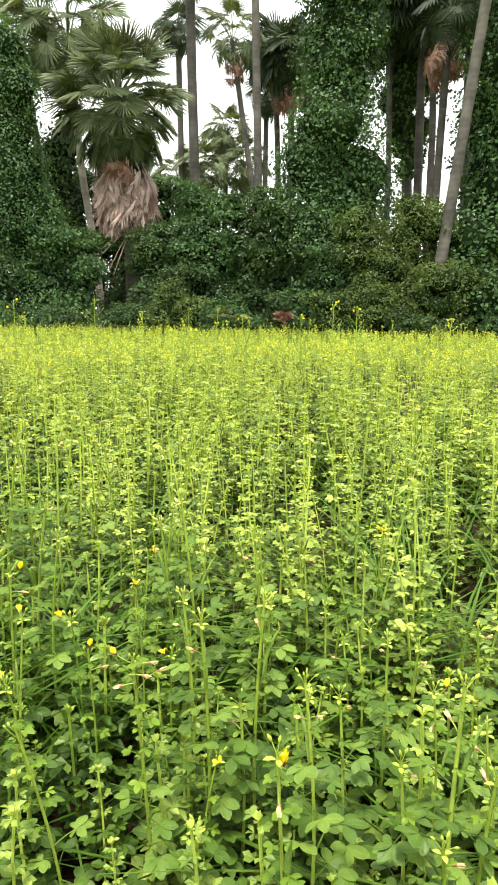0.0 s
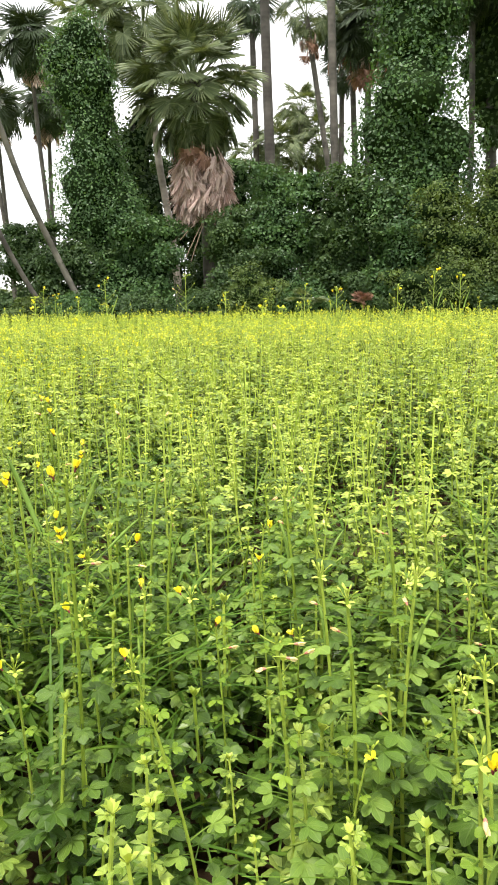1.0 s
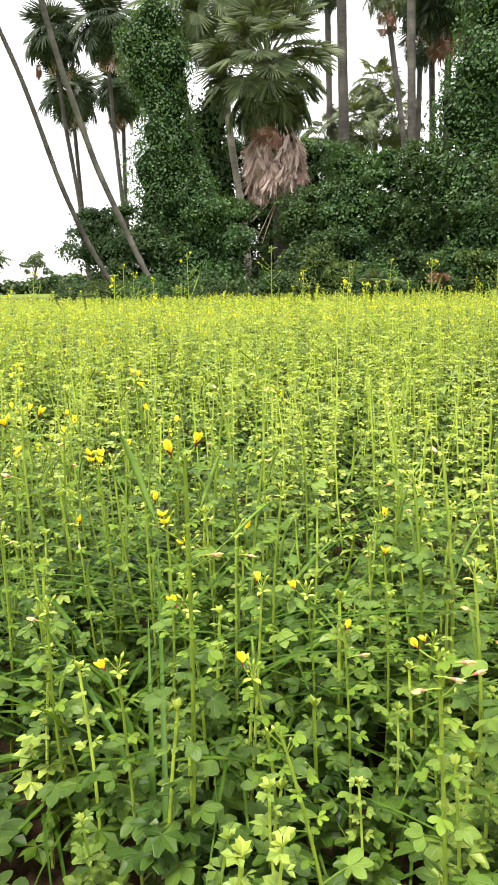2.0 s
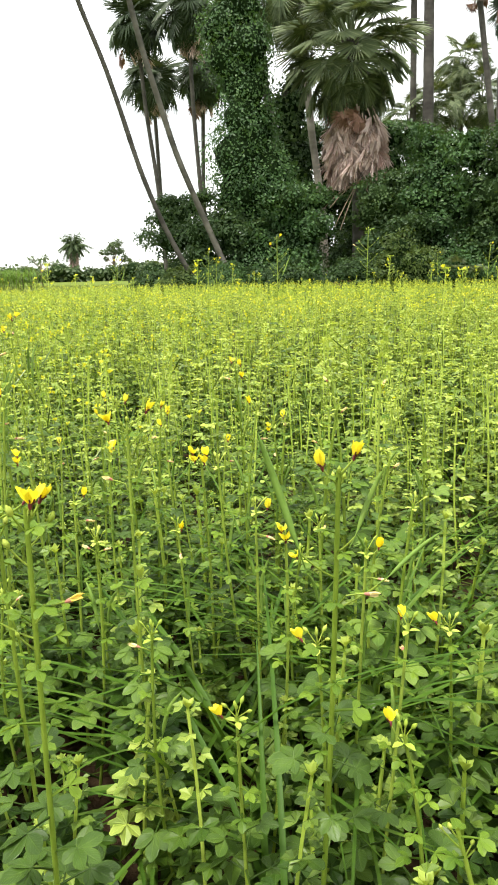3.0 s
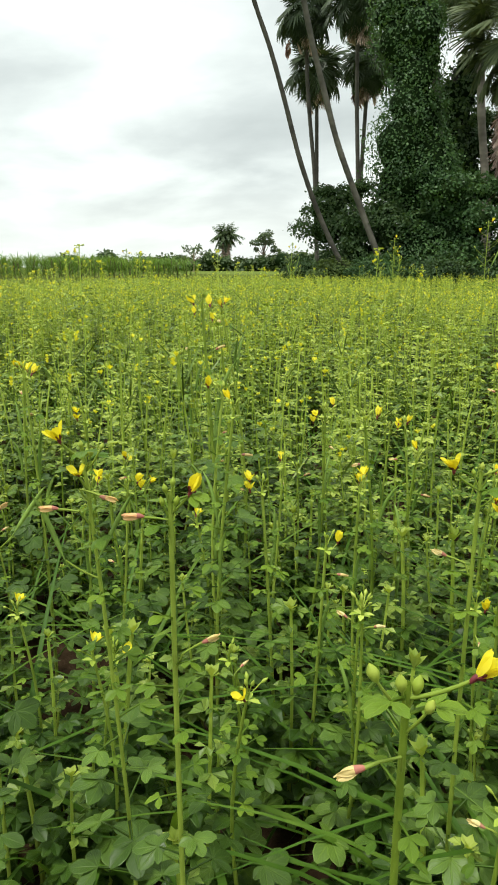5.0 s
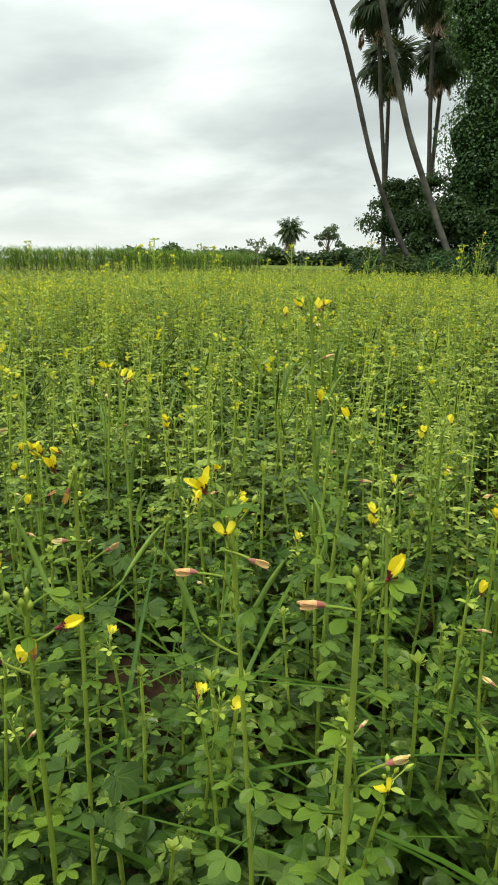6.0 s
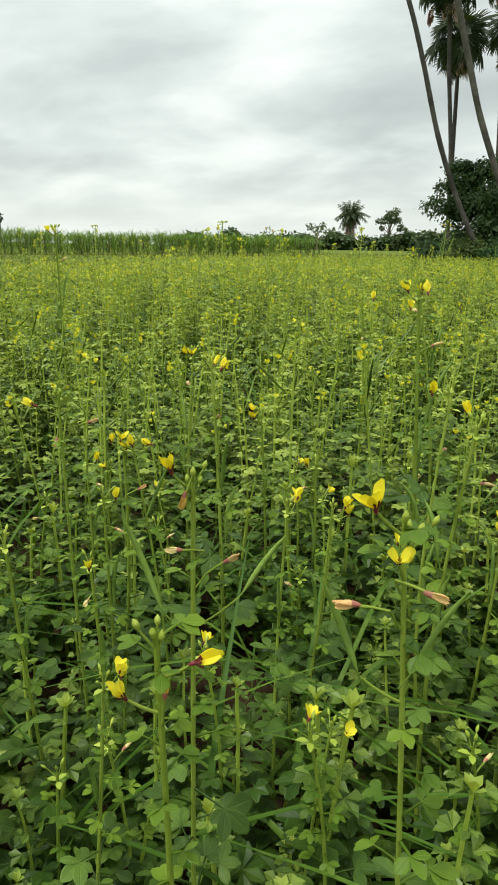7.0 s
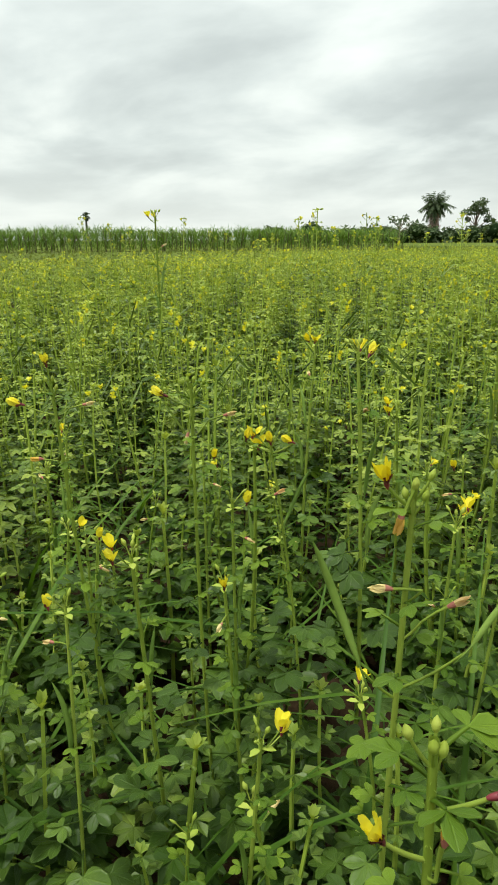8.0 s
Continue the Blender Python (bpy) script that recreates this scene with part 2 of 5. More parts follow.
M_BARK_DARK = bark_surface("dark_palm_bark", (0.035, 0.030, 0.026), (0.10, 0.09, 0.078))
M_BARK_PALE = bark_surface("pale_palm_bark", (0.13, 0.11, 0.09), (0.34, 0.30, 0.255))
M_CANE = leaf_surface("cane_leaf", [(0.1, (0.072, 0.144, 0.020)), (0.6, (0.132, 0.228, 0.036)), (0.95, (0.264, 0.372, 0.070))], 1.0, True, glow=0.3, bump=0.01)
M_CANE_STALK = solid_surface("cane_stalk", [(0.2, (0.048, 0.042, 0.017)), (0.8, (0.144, 0.120, 0.057))], 6, True)
M_FAR = leaf_surface("distant_leaf", [(0.1, (0.042, 0.072, 0.032)), (0.9, (0.115, 0.155, 0.065))], 0.8, True, glow=0.2, bump=0.02)
M_TWIG = solid_surface("brown_twig", [(0.2, (0.10, 0.07, 0.045)), (0.8, (0.24, 0.17, 0.11))], 12)


def ground_surface():
    """Dark red-brown soil, turning to low grass away from the crop."""
    m, t, b = surface("soil_and_grass")
    where = node(t, "ShaderNodeTexCoord").outputs["Object"]
    clod = node(t, "ShaderNodeTexNoise", Scale=28.0, Detail=8.0, Roughness=0.65)
    patch = node(t, "ShaderNodeTexNoise", Scale=0.35, Detail=5.0)
    fine = node(t, "ShaderNodeTexNoise", Scale=3.0, Detail=8.0)
    for n in (clod, patch, fine):
        t.links.new(where, n.inputs["Vector"])
    soil = ramp(t, [(0.3, (0.018, 0.011, 0.006)), (0.7, (0.060, 0.038, 0.021))])
    t.links.new(clod.outputs[0], soil.inputs[0])
    grass = ramp(t, [(0.3, (0.080, 0.112, 0.018)), (0.7, (0.15, 0.185, 0.036))])
    t.links.new(fine.outputs[0], grass.inputs[0])
    far = node(t, "ShaderNodeVectorMath", operation="LENGTH")
    t.links.new(where, far.inputs[0])
    past = node(t, "ShaderNodeMapRange")
    for k, v in (("From Min", 9.0), ("From Max", 14.0)):
        past.inputs[k].default_value = v
    t.links.new(far.outputs["Value"], past.inputs["Value"])
    mix = node(t, "ShaderNodeMix", data_type="RGBA")
    t.links.new(past.outputs[0], mix.inputs[0])
    t.links.new(soil.outputs[0], mix.inputs[6])
    t.links.new(grass.outputs[0], mix.inputs[7])
    t.links.new(mix.outputs[2], b.inputs["Base Color"])
    b.inputs["Roughness"].default_value = 1.0
    b.inputs["Specular IOR Level"].default_value = 0.05
    bumped(t, b, clod.outputs[0], 0.8, 0.02)
    return m


M_GROUND = ground_surface()
# distance haze is put into the hill's blue-grey base colour
M_HILL = solid_surface("haze_tinted_hill", [(0.3, (0.16, 0.20, 0.22)), (0.7, (0.22, 0.26, 0.27))], 0.02, bump=0.5)


# ---- mesh tools ----
class Geo:
    """Gathers quads, each with a material number, and a leaf coordinate (across, along, tone of its plant) for each corner."""

    def __init__(self):
        self.v, self.q, self.m, self.uv, self.n = [], [], [], [], 0

    def add(self, v, q, m=0, uv=None):
        v, q = np.asarray(v, float).reshape(-1, 3), np.asarray(q, int).reshape(-1, 4)
        self.v.append(v)
        self.q.append(q + self.n)
        self.m.append(np.broadcast_to(np.asarray(m, int), (len(q),)).copy())
        uv = np.broadcast_to((0.5, 0.0), (len(v), 2)) if uv is None else np.asarray(uv)
        self.uv.append(uv if uv.shape[1] == 3 else np.concatenate([uv, np.full((len(v), 1), 0.5)], 1))
        self.n += len(v)

    def arrays(self):
        return np.concatenate(self.v), np.concatenate(self.q), np.concatenate(self.m), np.concatenate(self.uv)


def quad_mesh(name, geo, mats, smooth=True):
    v, q, m, uv = geo.arrays()
    me = bpy.data.meshes.new(name)
    me.vertices.add(len(v))
    me.vertices.foreach_set("co", np.ascontiguousarray(v, np.float32).ravel())
    me.loops.add(q.size)
    me.loops.foreach_set("vertex_index", np.ascontiguousarray(q, np.int32).ravel())
    me.polygons.add(len(q))
    me.polygons.foreach_set("loop_start", np.arange(0, q.size, 4, dtype=np.int32))
    for mat in mats:
        me.materials.append(mat)
    me.polygons.foreach_set("material_index", np.ascontiguousarray(m, np.int32))
    me.polygons.foreach_set("use_smooth", np.full(len(q), smooth))
    if uv[:, 1].any():
        across = me.attributes.new("leaf_uv", "FLOAT_VECTOR", "POINT")
        across.data.foreach_set("vector", uv.astype(np.float32).ravel())
    me.update(calc_edges=True)
    return me


def part(name, mesh, parent, label="", m=None):
    ob = new(name, mesh)
    ob.parent = parent
    if m is not None:
        ob.matrix_basis = m
    return tagged(ob, label) if label else ob


def thing(name, label, category, group="", at=(0, 0, 0), kind=""):
    ob = new(name)
    ob.empty_display_size = 0.05
    ob.location = at
    return tagged(ob, label, category, group, kind)


def tube(points, radii, sides=6, closed=True):
    """Vertices and quads of a round tapered tube along points."""
    p, r = np.asarray(points, float), np.broadcast_to(np.asarray(radii, float), (len(points),))
    d = np.gradient(p, axis=0)
    d /= np.linalg.norm(d, axis=1, keepdims=True) + 1e-9
    ref = np.where(np.abs(d[:, 2:3]) > 0.9, [[1.0, 0, 0]], [[0, 0, 1.0]])
    a = np.cross(d, ref)
    a /= np.linalg.norm(a, axis=1, keepdims=True) + 1e-9
    b = np.cross(d, a)
    ang = np.linspace(0, 2 * math.pi, sides, endpoint=False)
    ring = p[:, None] + r[:, None, None] * (np.cos(ang)[None, :, None] * a[:, None] + np.sin(ang)[None, :, None] * b[:, None])
    i, j = np.meshgrid(np.arange(len(p) - 1), np.arange(sides), indexing="ij")
    k = (j + 1) % sides
    q = np.stack([i * sides + j, i * sides + k, (i + 1) * sides + k, (i + 1) * sides + j], -1).reshape(-1, 4)
    return ring.reshape(-1, 3), q


def blade(length, width, rows, droop=0.2, fold=0.2, wide=0.6, tip=0.0):
    """A leaf along +x: three columns, folded on its midrib, widest at `wide` of its length."""
    s = np.linspace(0, 1, rows + 1) ** 0.8
    w = np.where(s < wide, np.abs(np.sin(s / wide * math.pi / 2)) ** 0.8, np.abs(np.cos((s - wide) / (1 - wide) * math.pi / 2)) ** 0.7)
    w = width / 2 * np.maximum(w, 0.05)
    w[-1] = max(width / 2 * tip, 0.0004)
    x, z = length * s, -droop * length * s**2
    v = np.stack([np.stack([x, w, z + fold * w], -1), np.stack([x, 0 * w, z], -1), np.stack([x, -w, z + fold * w], -1)], 1).reshape(-1, 3)
    q = [[3 * i + c, 3 * i + c + 1, 3 * i + c + 4, 3 * i + c + 3] for i in range(rows) for c in (0, 1)]
    return v, np.array(q)


def blade_uv(rows):
    s = np.linspace(0, 1, rows + 1) ** 0.8
    return np.stack([np.tile([-1.0, 0.0, 1.0], rows + 1), np.repeat(s, 3)], -1)


KITE_UV = np.array([(0, 0), (-1, 0.6), (0, 1), (1, 0.6)], float)


def kite(length, width, droop=0.2, fold=0.2, wide=0.6):
    """A leaf of one folded quad along +x."""
    w = width / 2
    return np.array([(0, 0, 0), (wide * length, -w, -droop * length * 0.3 + fold * w), (length, 0, -droop * length), (wide * length, w, -droop * length * 0.3 + fold * w)]), np.array([[0, 1, 2, 3]])


def turn(rx=0.0, ry=0.0, rz=0.0):
    return np.array(Euler((rx, ry, rz)).to_matrix())


def moved(v, m, at=(0, 0, 0), scale=1.0):
    return (np.asarray(v) * scale) @ np.asarray(m).T + np.asarray(at)


# ---- ground ----
def build_ground():
    g = Geo()
    # one sheet, finer near the path, out to the horizon
    c = np.concatenate([-np.geomspace(3500, 30, 14), np.linspace(-26, 26, 53), np.geomspace(30, 3500, 14)])
    x, y = np.meshgrid(c, c, indexing="ij")
    z = np.array([noise.noise(Vector((a * 0.7, b * 0.7, 3.0))) for a, b in zip(x.ravel(), y.ravel())]).reshape(x.shape) * 0.02
    n = len(c)
    i, j = np.meshgrid(np.arange(n - 1), np.arange(n - 1), indexing="ij")
    q = np.stack([i * n + j, (i + 1) * n + j, (i + 1) * n + j + 1, i * n + j + 1], -1).reshape(-1, 4)
    g.add(np.stack([x, y, z], -1), q)
    tagged(new("ground", quad_mesh("ground", g, [M_GROUND])), "flat red-brown soil under crop and low grass", "ground", kind="structure")


build_ground()


# ---- grove: palms ----
def fan_mesh(name, mat, spread=250, segments=22, fold=0.10, droop=0.25, petiole=0.9, seed=0, bend=0.0, cut=(0.42, 0.58), jag=0.03):
    """A fan leaf: stalk, pleated blade and split, hanging tips; its blade is about a metre long, along +x."""
    r = np.random.default_rng(seed)
    g = Geo()
    px = np.linspace(0, petiole, 5)
    v, q = tube(np.stack([px, 0 * px, 0.10 * px * (petiole - px)], -1), np.linspace(0.035, 0.018, 5), 4)
    g.add(v, q)
    hub = np.array([petiole, 0, 0])
    half = radians(spread) / 2
    edges = np.linspace(-half, half, segments + 1)
    for a, b in zip(edges[:-1], edges[1:]):
        mid = (a + b) / 2
        length = (1.0 - 0.28 * (abs(mid) / half) ** 2) * r.uniform(0.9, 1.06)
        split = r.uniform(*cut)
        sag = droop * r.uniform(0.6, 1.5)

        def at(angle, rad, lift=0.0):
            a0, c0 = rad * math.cos(angle), lift - sag * rad * rad
            return hub + np.array([a0 * math.cos(bend) + c0 * math.sin(bend), rad * math.sin(angle), c0 * math.cos(bend) - a0 * math.sin(bend)])

        jog = r.normal(0, jag)
        vs = [hub, at(a, split * length), at(mid, split * length, fold * 1.3), at(b, split * length),
              at(mid + jog - 0.02, length, 0.0), at(mid + jog + 0.02, length, 0.0), at(mid + jog, 0.78 * length, fold * 0.6)]
        g.add(vs, [(0, 1, 2, 3), (1, 4, 6, 2), (2, 6, 5, 3)])
    return quad_mesh(name, g, [mat], smooth=False)


FANS = [fan_mesh("fan_leaf", M_FAN, 270, 34, 0.035, 0.12, 1.9, 1, 0.55, (0.40, 0.52)), fan_mesh("fan_leaf", M_FAN, 240, 32, 0.035, 0.16, 1.6, 2, 0.95, (0.40, 0.52)),
        fan_mesh("fan_leaf", M_FAN, 300, 36, 0.03, 0.10, 1.8, 3, 1.25, (0.38, 0.50)), fan_mesh("fan_leaf", M_FAN, 270, 34, 0.03, 0.16, 1.5, 9, 0.85, (0.38, 0.50))]
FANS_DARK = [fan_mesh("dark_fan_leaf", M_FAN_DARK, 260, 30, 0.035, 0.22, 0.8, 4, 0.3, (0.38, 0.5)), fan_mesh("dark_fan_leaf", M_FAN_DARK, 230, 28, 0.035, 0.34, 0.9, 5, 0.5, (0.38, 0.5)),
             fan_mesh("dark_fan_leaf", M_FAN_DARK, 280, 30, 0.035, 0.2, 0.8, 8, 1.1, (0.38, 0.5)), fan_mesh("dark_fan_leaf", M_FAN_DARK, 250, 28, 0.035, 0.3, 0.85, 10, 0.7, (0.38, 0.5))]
FANS_DEAD = [fan_mesh("dry_fan_leaf", M_FAN_DEAD, 95, 24, 0.05, 0.25, 0.45, 6, 0.25, (0.05, 0.13), 0.10), fan_mesh("dry_fan_leaf", M_FAN_DEAD, 60, 17, 0.05, -0.10, 0.5, 7, 0.0, (0.04, 0.12), 0.10)]
FANS_RED = [fan_mesh("rusty_fan_leaf", M_FAN_RED, 170, 26, 0.09, 0.15, 0.7, 8, 0.4)]


def trunk_mesh(name, line, r0, r1, mat, seed=0, sides=12):
    """A trunk along a smooth line of points, with faint rings and a wider foot."""
    r = np.random.default_rng(seed)
    line = np.asarray(line, float)
    k = np.linspace(0, len(line) - 1, 60)
    pts = np.stack([np.interp(k, np.arange(len(line)), line[:, c]) for c in range(3)], -1)
    for _ in range(14):
        pts[1:-1] = (pts[:-2] + 2 * pts[1:-1] + pts[2:]) / 4
    s = np.linspace(0, 1, 60)
    rad = r0 + (r1 - r0) * s + 0.35 * r0 * np.exp(-s * 18) + r.normal(0, 0.02 * r0, 60)
    g = Geo()
    g.add(*tube(pts, rad, sides))
    return quad_mesh(name, g, [mat])


FANS_BROAD = [fan_mesh("fan_leaf", M_FAN, 230, 34, 0.05, 0.04, 1.5, 41, -0.10, (0.22, 0.38), 0.05), fan_mesh("fan_leaf", M_FAN, 260, 36, 0.05, 0.08, 1.6, 42, 0.12, (0.22, 0.38), 0.05),
              fan_mesh("fan_leaf", M_FAN, 300, 40, 0.05, 0.08, 1.65, 43, 0.55, (0.20, 0.36), 0.05), fan_mesh("fan_leaf", M_FAN, 280, 36, 0.05, 0.16, 1.5, 44, 0.40, (0.20, 0.36), 0.05)]


def palm(line, crown, r0=0.24, r1=0.17, leaves=26, size=2.0, fans=FANS, dead=0, red=0, skirt=0.0, bark=M_BARK, seed=0,
         label="tall fan palm with a grey ringed trunk", lowest=-45, drop=0.6, rag=1.0, girth=0.0, sink=0.5):
    """A fan palm: line is the trunk from foot to top; crown leaves stand round its top, dead ones hang below for `skirt` metres."""
    r = np.random.default_rng(seed)
    base = np.asarray(line[0], float)
    t = thing("fan_palm", label, "palm tree", "palms of the grove", base)
    local = np.asarray(line, float) - base
    part("trunk", trunk_mesh("palm_trunk", local, r0, r1, bark, seed), t)
    top = local[-1]
    for i in range(leaves if crown else 0):
        u = i / max(leaves - 1, 1)
        el = radians(82 + (lowest - 82) * u**0.8 + r.normal(0, 7))
        az = i * 2.39996 + r.normal(0, 0.25)
        s = size * r.uniform(0.85, 1.1) * (0.72 + 0.28 * math.sin(math.pi * min(1, 0.25 + u)))
        m = pose(*(top + [0, 0, -sink * u]), 0, 0, 0) @ Euler((0, -el, az)).to_matrix().to_4x4() @ Euler((r.normal(0, 0.35), 0, 0)).to_matrix().to_4x4() @ Matrix.Scale(s, 4)
        part("frond", fans[(i % 2) + (2 if el < 0.75 else 0)], t, "", m)
    for i in range(red):
        az = i * 2.39996 + r.uniform(0, 6)
        el = radians(r.uniform(-70, -38))
        m = pose(*(top + [max(0.3 * size, 0.7 * girth) * math.cos(az), max(0.3 * size, 0.7 * girth) * math.sin(az), -0.6 - 0.8 * r.random() - 0.3 * drop - 0.7 * (sink - 0.5)])) @ Euler((0, -el, az)).to_matrix().to_4x4() @ Euler((r.normal(0, 0.4), 0, 0)).to_matrix().to_4x4() @ Matrix.Scale(rag * size * r.uniform(0.6, 0.8), 4)
        part("dry_frond", FANS_RED[0], t, "rust-brown drooping dead fan leaf", m)
    for i in range(dead):
        u = i / max(dead - 1, 1)
        az = i * 2.39996 + r.normal(0, 0.3)
        el = radians(-64 - 18 * u + r.normal(0, 7))
        off = (girth or 0.33 * rag * size) * (0.45 + 0.55 * math.sin(math.pi * (0.2 + 0.42 * u)))
        stand = local[-1] + (local[-2] - local[-1]) * min(1.0, (drop + skirt * 0.62 * u) / (local[-1][2] - local[-2][2]))
        place = np.array([stand[0] + off * math.cos(az), stand[1] + off * math.sin(az), top[2] - drop - skirt * 0.62 * u])
        m = pose(*place) @ Euler((0, -el, az)).to_matrix().to_4x4() @ Euler((r.normal(0, 0.6), 0, 0)).to_matrix().to_4x4() @ Matrix.Scale(rag * size * r.uniform(0.55, 0.76), 4)
        part("dry_frond", FANS_DEAD[i % 2], t, "grey-brown hanging dead fan leaf", m)
    return t


# the broad young palm with the skirt of dead leaves
palm([(-4.62, 28.0, 0), (-4.68, 28.0, 3.8), (-4.92, 28.0, 6.6), (-5.2, 28.0, 9.1)], True, 0.34, 0.32, 100, 1.18, FANS_BROAD, 200, 9, 3.1, M_BARK_DARK, 11,
     "broad fan palm with a skirt of dead leaves", -80, 2.35, 0.95, 0.86, 1.2)
palm([(-4.6, 46, 0), (-4.6, 46, 7), (-4.7, 46, 9.2)], True, 0.2, 0.17, 40, 0.95, FANS, 0, 0, 0, M_BARK, 38, "younger fan palm with a pale green crown")
palm([(-7.1, 33.4, 0), (-7.4, 33.4, 3.9), (-7.9, 33.3, 7.2), (-8.3, 33.0, 12.6)], True, 0.19, 0.16, 46, 1.35, FANS, 0, 0, 0, M_BARK_PALE, 12, "fan palm with a thick leaning trunk")
palm([(-2.7, 35.9, 0), (-2.84, 35.9, 7.8), (-2.98, 35.9, 12), (-3.1, 35.9, 17.2)], True, 0.26, 0.22, 24, 1.0, FANS_DARK, 0, 0, 0, M_BARK_DARK, 13, "tall fan palm with a dark straight trunk")
palm([(1.4, 38, 0), (0.0, 38, 8.0), (-1.1, 38, 14.8)], True, 0.16, 0.13, 28, 0.8, FANS, 8, 3, 1.2, M_BARK, 14, "thin leaning fan palm with a ragged crown")
palm([(0.5, 33, 0), (0.35, 33, 6.7), (0.06, 33, 14.6), (0.0, 33, 18)], True, 0.19, 0.16, 22, 1.0, FANS_DARK, 0, 0, 0, M_BARK, 15)
palm([(1.9, 42, 0), (1.54, 42, 10.1), (1.25, 42, 15.6)], True, 0.18, 0.15, 44, 1.5, FANS_DARK, 4, 2, 1, M_BARK_DARK, 16, "fan palm with a dark drooping crown", -60)
palm([(2.4, 40, 0), (2.2, 40, 10.0), (2.1, 40, 14.6)], True, 0.19, 0.16, 46, 1.5, FANS_DARK, 8, 4, 1.5, M_BARK_DARK, 17, "fan palm with a dark drooping crown", -60)
palm([(-1.8, 48, 0), (-1.75, 48, 8), (-1.7, 48, 12.6)], True, 0.2, 0.17, 50, 0.9, FANS, 0, 0, 0, M_BARK, 18, "younger fan palm with a pale green crown")
palm([(-0.6, 47, 0), (-0.6, 47, 8), (-0.5, 47, 10.4)], True, 0.2, 0.17, 46, 0.9, FANS, 0, 0, 0, M_BARK, 34, "younger fan palm with a pale green crown")
palm([(-3.0, 45, 0), (-3.0, 45, 7), (-3.1, 45, 9.6)], True, 0.2, 0.17, 50, 0.95, FANS, 0, 0, 0, M_BARK, 36, "younger fan palm with a pale green crown")
palm([(-4.3, 44, 0), (-4.3, 44, 10), (-4.5, 44, 17.6)], True, 0.2, 0.17, 24, 1.1, FANS_DARK, 0, 0, 0, M_BARK_DARK, 19)
palm([(0.9, 46, 0), (0.9, 46, 10), (0.9, 46, 14.6)], True, 0.18, 0.15, 24, 1.0, FANS_DARK, 0, 0, 0, M_BARK_DARK, 33)
palm([(8.4, 35, 0), (8.2, 35, 7.5), (8.0, 35, 15.4)], True, 0.22, 0.2, 60, 1.7, FANS_DARK, 0, 2, 2.0, M_BARK_DARK, 20, "fan palm with a dense dark crown", -70)
palm([(6.9, 35.4, 0), (6.8, 35.4, 8.6), (6.5, 35.4, 15.2)], True, 0.15, 0.13, 52, 1.5, FANS_DARK, 0, 0, 2.0, M_BARK_DARK, 21, "fan palm with a dense dark crown", -70)
palm([(10.2, 33, 0), (10.0, 33, 7.5), (9.7, 33, 14.8)], True, 0.3, 0.26, 54, 1.7, FANS_DARK, 0, 3, 2.0, M_BARK_DARK, 22, "fan palm with a dense dark crown", -70)
palm([(8.5, 33.5, 0), (8.4, 33.5, 9.5), (8.0, 33.5, 16.5)], True, 0.17, 0.15, 54, 1.7, FANS_DARK, 0, 0, 2.0, M_BARK_DARK, 35, "fan palm with a dense dark crown", -70)
palm([(6.65, 25.35, 0), (6.98, 25.3, 3.32), (7.4, 25.2, 7.3), (7.87, 25.05, 11.9), (8.4, 24.9, 16.2)], True, 0.23, 0.17, 20, 1.2, FANS_DARK, 0, 0, 0, M_BARK, 23, "leaning fan palm with a pale grey trunk")
palm([(7.2, 27.6, 0), (7.2, 27.6, 6), (7.3, 27.5, 12.2)], True, 0.16, 0.14, 14, 1.2, FANS_DARK, 7, 4, 0.8, M_BARK_DARK, 37, "fan palm in vines with dry brown fronds")
# the two leaning trunks and the pairs behind them
palm([(-10.05, 24.8, 0), (-10.63, 24.47, 1.0), (-11.35, 23.98, 2.72), (-11.89, 23.55, 4.44), (-12.28, 23.18, 6.25), (-12.69, 22.79, 7.96), (-13.22, 22.32, 9.56), (-14.3, 21.6, 14)], True, 0.095, 0.07, 20, 1.2, FANS_DARK, 0, 0, 0, M_BARK_DARK, 24, "slender fan palm leaning out over the field")
palm([(-8.85, 25.2, 0), (-9.53, 24.91, 1.7), (-10.19, 24.49, 3.49), (-10.72, 24.1, 5.01), (-11.05, 23.79, 6.45), (-11.43, 23.44, 8.0), (-11.73, 23.13, 9.64), (-12.5, 22.5, 14)], True, 0.112, 0.09, 20, 1.2, FANS_DARK, 0, 0, 0, M_BARK, 25, "slender fan palm leaning out over the field")
palm([(-17.0, 36.6, 0), (-17.28, 36.5, 5.6), (-17.7, 36.3, 9.5), (-17.95, 36.2, 13.6)], True, 0.115, 0.10, 58, 1.18, FANS_DARK, 6, 1, 0.9, M_BARK_DARK, 26, "fan palm with a round dark crown", -80)
palm([(-18.7, 40.2, 0), (-18.88, 40.2, 6.2), (-19.0, 40.1, 11.8)], True, 0.125, 0.105, 58, 1.28, FANS_DARK, 6, 0, 0.9, M_BARK_DARK, 27, "fan palm with a round dark crown", -80)
palm([(-14.4, 35.6, 0), (-14.38, 35.6, 4.9), (-14.6, 35.5, 9.0), (-14.7, 35.4, 13.4)], True, 0.115, 0.10, 58, 1.18, FANS_DARK, 6, 0, 0.9, M_BARK_DARK, 28, "fan palm with a drooping dark crown", -80)
palm([(-15.6, 39.3, 0), (-15.7, 39.3, 5.5), (-15.5, 39.3, 11.6)], True, 0.125, 0.105, 58, 1.24, FANS_DARK, 6, 1, 0.9, M_BARK_DARK, 29, "fan palm with a drooping dark crown", -80)
